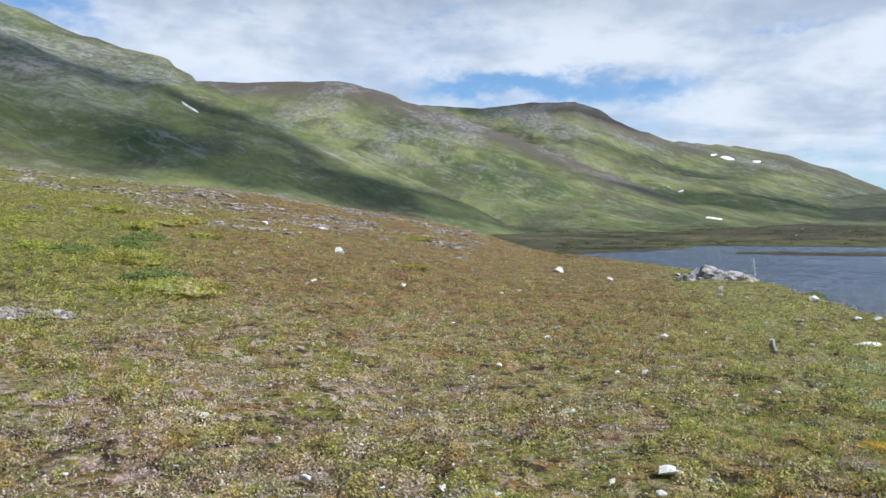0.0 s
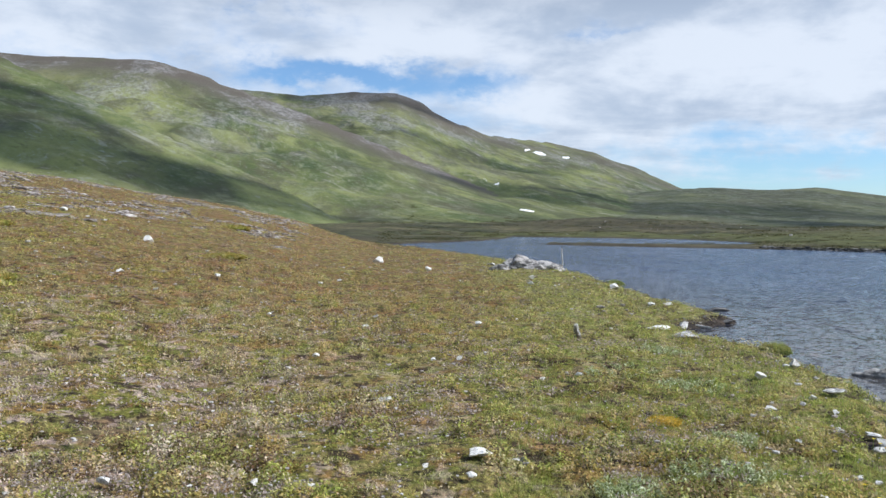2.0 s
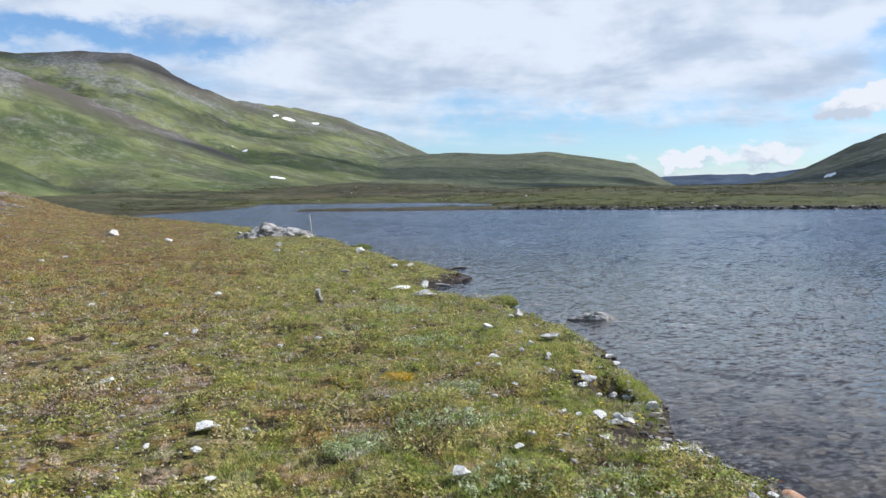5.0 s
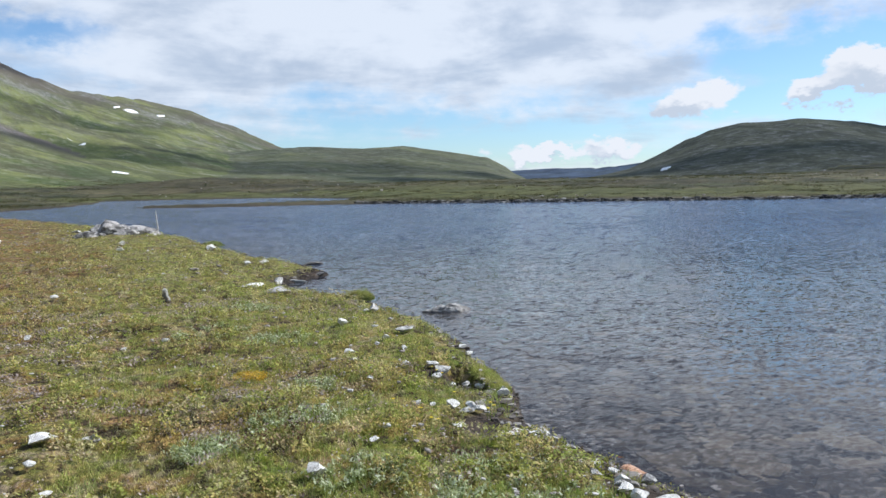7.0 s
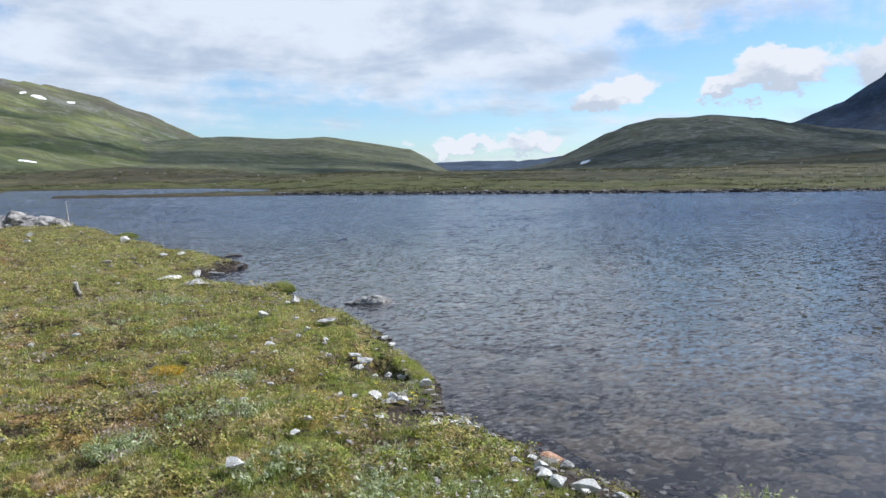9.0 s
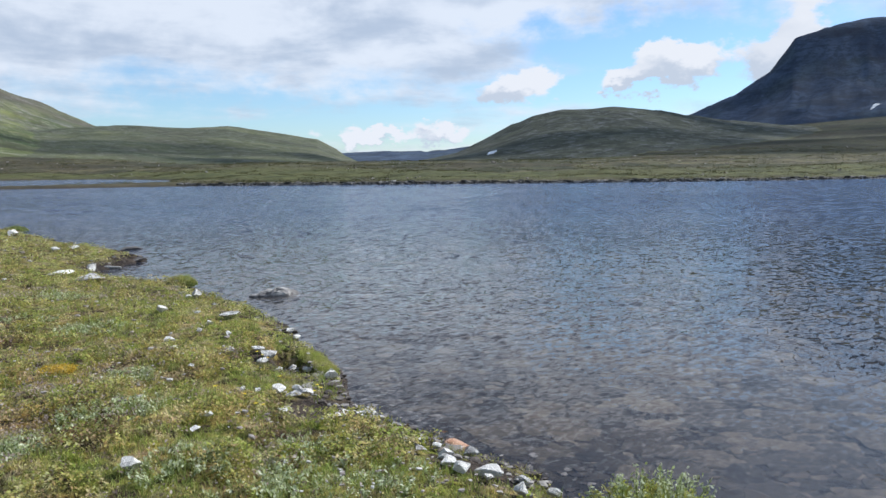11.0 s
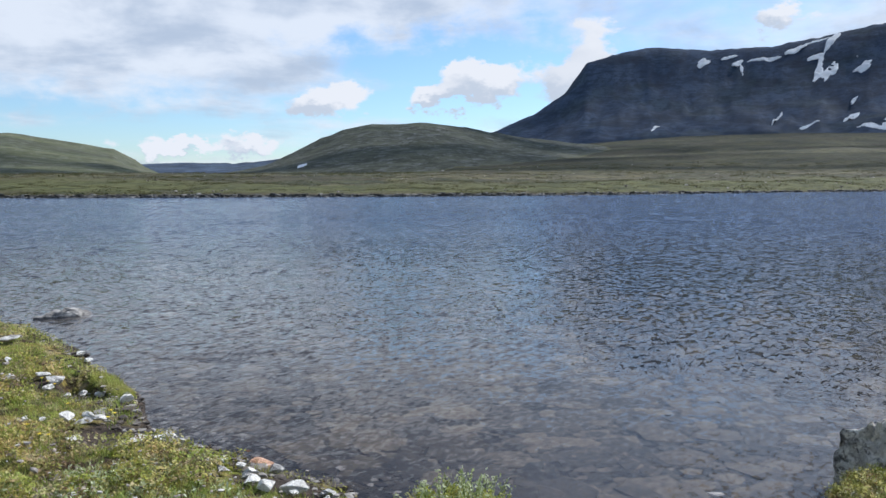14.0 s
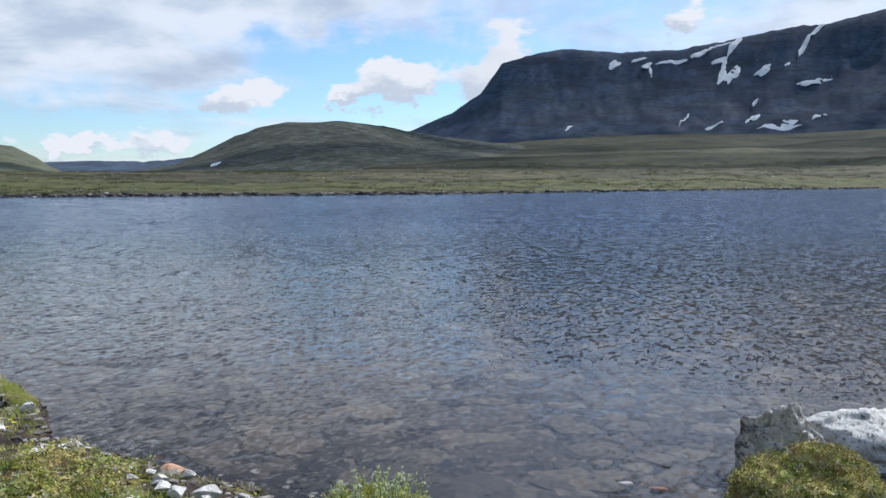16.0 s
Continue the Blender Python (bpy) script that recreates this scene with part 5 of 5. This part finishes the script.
FELL_SNOW = [(-18.47, 1157, 6, 18, 0.3), (-19.27, 1141, 13, 22, 0.5), (-21.17, 1190, 9, 20, 0.28), (-15.75, 723, 5, 26, 0.12), (-16.29, 684, 4, 9, 0.5), (-18.41, 501, 7.5, 17, 0.3), (17.43, 418, 3.5, 9, -0.65), (-55.54, 479, 4.5, 18, 0.18)]
CLIFF_SNOW = [(-82.97, 2532, 25, 34, 0.43), (-84.59, 2554, 25, 21, 1.44), (-85.08, 2528, 18, 32, 0.6), (-85.39, 2506, 9, 48, -0.15), (-86.81, 2546, 61, 21, 2.6), (-90.72, 2590, 20, 130, 0.2), (-89.98, 2510, 84, 25, 2.0), (-89.95, 2448, 21, 109, 0.19),
              (-90.62, 2437, 27, 98, 0.24), (-88.57, 2572, 29, 35, 1.1), (-89.7, 2601, 47, 24, 1.9), (-92.5, 2441, 31, 40, 0.55), (-92.34, 2496, 17, 11, 1.3), (-94.27, 2460, 28, 31, 0.7), (-95.4, 2590, 15, 110, 0.5)]
SLOPE_SNOW = [(-94.8, 2527, 16, 54, 0.47), (-94.75, 2500, 10, 28, 0.49), (-95.35, 2348, 39, 28, 1.06), (-96.28, 2371, 23, 26, 1.04), (-92.06, 2252, 13, 34, 0.26), (-92.02, 2090, 18, 122, 0.24), (-93.51, 1992, 40, 87, 0.83),
              (-94.31, 1983, 34, 12, 1.5), (-89.39, 2013, 17, 30, 1.34), (-87.61, 2125, 10, 110, 0.19), (-79.92, 2011, 12, 115, 0.19), (-96.01, 2099, 15, 43, 0.6)]
for k, (a, far, w, l, tail) in enumerate(FELL_SNOW + CLIFF_SNOW + SLOPE_SNOW):
    snow(a, far, w, l, 200 + k, tail)


# ---- broken clouds high over the land, whose shadows lie on the fells ----
def cloud(az, far, across, along, seed, high=2300.0, thick=0.25, mat=None):
    """A cloud that shades the ground round the place at azimuth and distance; half its breadth across and along that line."""
    d = heading(az)
    foot = Vector((*ORIGIN, 0)) + d * far
    foot.z = height(foot.x, foot.y)
    bm = bmesh.new()
    bmesh.ops.create_icosphere(bm, subdivisions=5, radius=1.0)
    off = Vector((seed * 7.7, seed * 3.1, 0))
    side = Vector((d.y, -d.x, 0))
    for v in bm.verts:
        p = v.co.copy()
        k = 1 + 0.5 * noise.noise(p * 1.6 + off) + 0.4 * noise.noise(p * 4 + off) + 0.22 * noise.noise(p * 9 + off)
        flat = 0.35 if p.z < 0 else 1.0
        v.co = side * (p.x * across * k) + d * (p.y * along * k) + Vector((0, 0, p.z * flat * k * thick * min(across, along) * 2))
    mesh = bpy.data.meshes.new("cloud")
    bm.to_mesh(mesh)
    bm.free()
    mesh.polygons.foreach_set("use_smooth", [True] * len(mesh.polygons))
    mesh.materials.append(mat or CLOUD)
    ob = new("cloud", mesh)
    ob.location = foot + SUN_DIR * high
    return tagged(ob, "white fair-weather cloud out of view above the fells, casting shade on them", "cloud", "clouds over the fells", "structure")


# the massif and moor clouds are added out of view to darken that land
for k, (a, far, across, along, high) in enumerate([(-9, 1230, 150, 70, 4200), (-14, 900, 120, 40, 4200), (-88, 2350, 900, 560, 2200), (-86, 2150, 1000, 420, 2600),
                                                  (-62, 600, 150, 130, 3000), (-25, 640, 150, 60, 4200), (-86, 800, 420, 170, 2600), (-76, 420, 300, 70, 3200)]):
    cloud(a, far, across, along, 4 + k, high)
cloud(12, 315, 66, 40, 31, 2600, 0.2, DENSE_CLOUD)
cloud(25, 345, 100, 110, 35, 2600, 0.2, DENSE_CLOUD)
cloud(1, 338, 54, 32, 33, 2600, 0.2, DENSE_CLOUD)


# ---- scattered rocks: lake bed, far shore, the stony crest ----
def strewn(name, places, sizes, flats, mat, label, category, seed, sink=0.25, smooth=False):
    """Many small angular rocks in one sheet."""
    local = np.random.default_rng(seed)
    bm = bmesh.new()
    bmesh.ops.create_icosphere(bm, subdivisions=1, radius=1.0)
    unit = np.array([v.co[:] for v in bm.verts])
    tris = np.array([[v.index for v in f.verts] for f in bm.faces])
    bm.free()
    m, k = len(places), len(unit)
    jag = unit[None] * (1 + local.uniform(-0.32, 0.22, (m, k, 1)) * (0.55 if smooth else 1.0))
    a = local.uniform(0, 2 * math.pi, m)
    jag[..., 2] = np.minimum(jag[..., 2], 0.55)
    jag = jag * np.stack([sizes, sizes * local.uniform(0.55, 1.0, m), sizes * flats], -1)[:, None, :]
    x = jag[..., 0] * np.cos(a)[:, None] - jag[..., 1] * np.sin(a)[:, None]
    y = jag[..., 0] * np.sin(a)[:, None] + jag[..., 1] * np.cos(a)[:, None]
    verts = np.stack([x, y, jag[..., 2]], -1) + places[:, None, :] + np.array([0, 0, 1]) * (sizes * flats * (0.5 - sink))[:, None, None]
    faces = (tris[None] + (np.arange(m) * k)[:, None, None]).reshape(-1, 3)
    return tagged(sheet(name, verts.reshape(-1, 3), faces, mat, smooth), label, category, kind="stuff")


def heap_material(name, dark, mid, pale, rough):
    m, n = material(name)
    geo = n.add("ShaderNodeNewGeometry")
    ramp = n.add("ShaderNodeValToRGB", {0: geo.outputs["Random Per Island"]})
    ramp.color_ramp.elements[0].color, ramp.color_ramp.elements[1].color = (*dark, 1), (*pale, 1)
    ramp.color_ramp.elements.new(0.6).color = (*mid, 1)
    grain = n.noise(geo.outputs["Position"], 18.0, 5, 0.7)
    finish(n, n.mix(n.smooth(grain, 0.35, 0.7), ramp.outputs[0], n.vec("MULTIPLY", ramp.outputs[0], (0.5, 0.5, 0.5))), rough, grain, 0.5, 0.02)
    return m


HEAP_BED = heap_material("bed_stones", (0.042, 0.035, 0.026), (0.100, 0.082, 0.060), (0.230, 0.190, 0.132), 0.75)
HEAP_SHORE = heap_material("shore_rocks", (0.030, 0.030, 0.029), (0.085, 0.082, 0.075), (0.36, 0.35, 0.33), 0.8)
HEAP_CHIP = heap_material("white_chips", (0.26, 0.22, 0.19), (0.48, 0.43, 0.39), (0.82, 0.79, 0.75), 0.85)
HEAP_GRAVEL = heap_material("brown_gravel", (0.045, 0.035, 0.028), (0.12, 0.095, 0.075), (0.45, 0.42, 0.38), 0.7)
HEAP_CREST = heap_material("crest_rocks", (0.22, 0.19, 0.17), (0.42, 0.37, 0.34), (0.66, 0.61, 0.58), 0.9)

local = np.random.default_rng(21)
r = np.exp(local.uniform(math.log(3.6), math.log(20), 17000))
a = np.radians(local.uniform(-112, -8, 17000))
x, y = ORIGIN[0] - np.sin(a) * r, ORIGIN[1] + np.cos(a) * r
z, s, _, _ = terrain(x, y)
ok = (s < -0.3) & (s > -9)
strewn("lake_bed_stones", np.stack([x, y, z], -1)[ok], np.minimum(np.exp(local.normal(-2.9, 0.75, ok.sum())), 0.24), local.uniform(0.05, 0.16, ok.sum()), HEAP_BED, "flat brown stones lying on the shallow lake bed", "stones", 22)

# rubble along both waterlines
u = local.uniform(0, 1, 16000)
far_leg = len(NEAR_SHORE) + 11
seg = np.where(local.random(16000) < 0.5, local.integers(0, len(NEAR_SHORE), 16000), local.integers(far_leg, far_leg + 6, 16000))
p, q = OUTLINE[seg], np.roll(OUTLINE, -1, 0)[seg]
at = p + (q - p) * u[:, None] + local.normal(0, 0.45, (16000, 2))
z, s, _, _ = terrain(at[:, 0], at[:, 1])
far = np.hypot(at[:, 0], at[:, 1])
ok = (s > -0.6) & (s < 0.5) & (far > 55) & (at[:, 0] > 48) & (at[:, 1] < 78)
size = np.minimum(np.exp(local.normal(-1.75, 0.42, 16000)), 0.42)
strewn("shore_rocks", np.column_stack([at, z])[ok], size[ok], local.uniform(0.4, 0.8, ok.sum()), HEAP_SHORE, "dark and pale rocks lining the far lake shore", "rocks", 23)
ok = (s > -0.5) & (s < 0.30) & (far < 45) & (at[:, 0] > 3.4) & (np.random.default_rng(5).random(16000) < 0.85)
strewn("shore_gravel", np.column_stack([at, z])[ok], size[ok] * 0.13, local.uniform(0.3, 0.7, ok.sum()), HEAP_GRAVEL, "small dark and pale gravel along the waterline", "gravel", 24)

# white chips of stone among the plants
x, y, z, r = on_land(9000, 2.6, 40, -100, 38, 0.15)
ok = fractal(x * 0.5, y * 0.5, 67, 3) > -0.12
strewn("stone_chips", np.stack([x, y, z + 0.055], -1)[ok], 0.0060 * (1 + r[ok] / 7) * np.exp(local.normal(0, 0.45, ok.sum())), local.uniform(0.3, 0.6, ok.sum()), HEAP_CHIP, "small white stone chips scattered among the plants", "stone chips", 27)

# a bare patch of broken stone on the slope
m = 900
a, d = local.uniform(0, 2 * math.pi, m), np.sqrt(local.random(m))
x, y = -5.85 + np.cos(a) * d * 0.75, 11.15 + np.sin(a) * d * 0.42
z = terrain(x, y)[0]
strewn("slope_scree", np.stack([x, y, z + 0.02], -1), np.exp(local.normal(-3.7, 0.5, m)), local.uniform(0.3, 0.7, m), HEAP_CREST, "broken pinkish-grey stones on a bare patch of the slope", "stones", 28)

# bare stony ground on the near crest
r, a = local.uniform(30, 72, 42000), np.radians(local.uniform(-3, 36, 42000))
x, y = ORIGIN[0] - np.sin(a) * r, ORIGIN[1] + np.cos(a) * r
z, s, _, _ = terrain(x, y)
ok = (fractal(x / 3, y / 3, 61, 5) > 0.36 - 0.34 * eased(r, 34, 52)) & (s > 2)
strewn("crest_rocks", np.stack([x, y, z], -1)[ok], np.exp(local.normal(-2.5, 0.5, ok.sum())), local.uniform(0.15, 0.4, ok.sum()), HEAP_CREST, "grey weathered rocks on bare patches of the crest", "rocks", 25)

# stones on the far flats
r, a = local.uniform(90, 420, 1500), np.radians(local.uniform(-110, -15, 1500))
x, y = ORIGIN[0] - np.sin(a) * r, ORIGIN[1] + np.cos(a) * r
z, s, _, _ = terrain(x, y)
ok = (fractal(x / 30, y / 30, 63, 3) > 0.05) & (s > 1.5)
strewn("moor_stones", np.stack([x, y, z], -1)[ok], np.exp(local.normal(-1.6, 0.4, ok.sum())), local.uniform(0.4, 0.8, ok.sum()), HEAP_CREST, "pale boulders scattered over the moor beyond the lake", "stones", 26)

# the nearest stones of the lake bed, one by one
BED = [stone_mesh("bed_stone", 80 + k, BED_STONE, 0.09 + 0.03 * (k % 3), 3, 10) for k in range(5)]
floor_ob = bpy.data.objects["ground"]
k = 0
while k < 280:
    bx, by = dice.uniform(3.8, 9.0), dice.uniform(-1.5, 6.0)
    bz, bs, _, _ = terrain(np.array([bx]), np.array([by]))
    if not -4.5 < bs[0] < -0.12:
        continue
    ob = new("bed_stone", BED[k % 5])
    w = min(0.12 * math.exp(dice.gauss(0, 0.55)), 0.42)
    ob.matrix_basis = pose(bx, by, float(bz[0]) - 0.01, dice.uniform(-8, 8), dice.uniform(-8, 8), dice.uniform(0, 360)) @ Matrix.Diagonal((w, w, w, 1))
    ob.parent = floor_ob
    k += 1
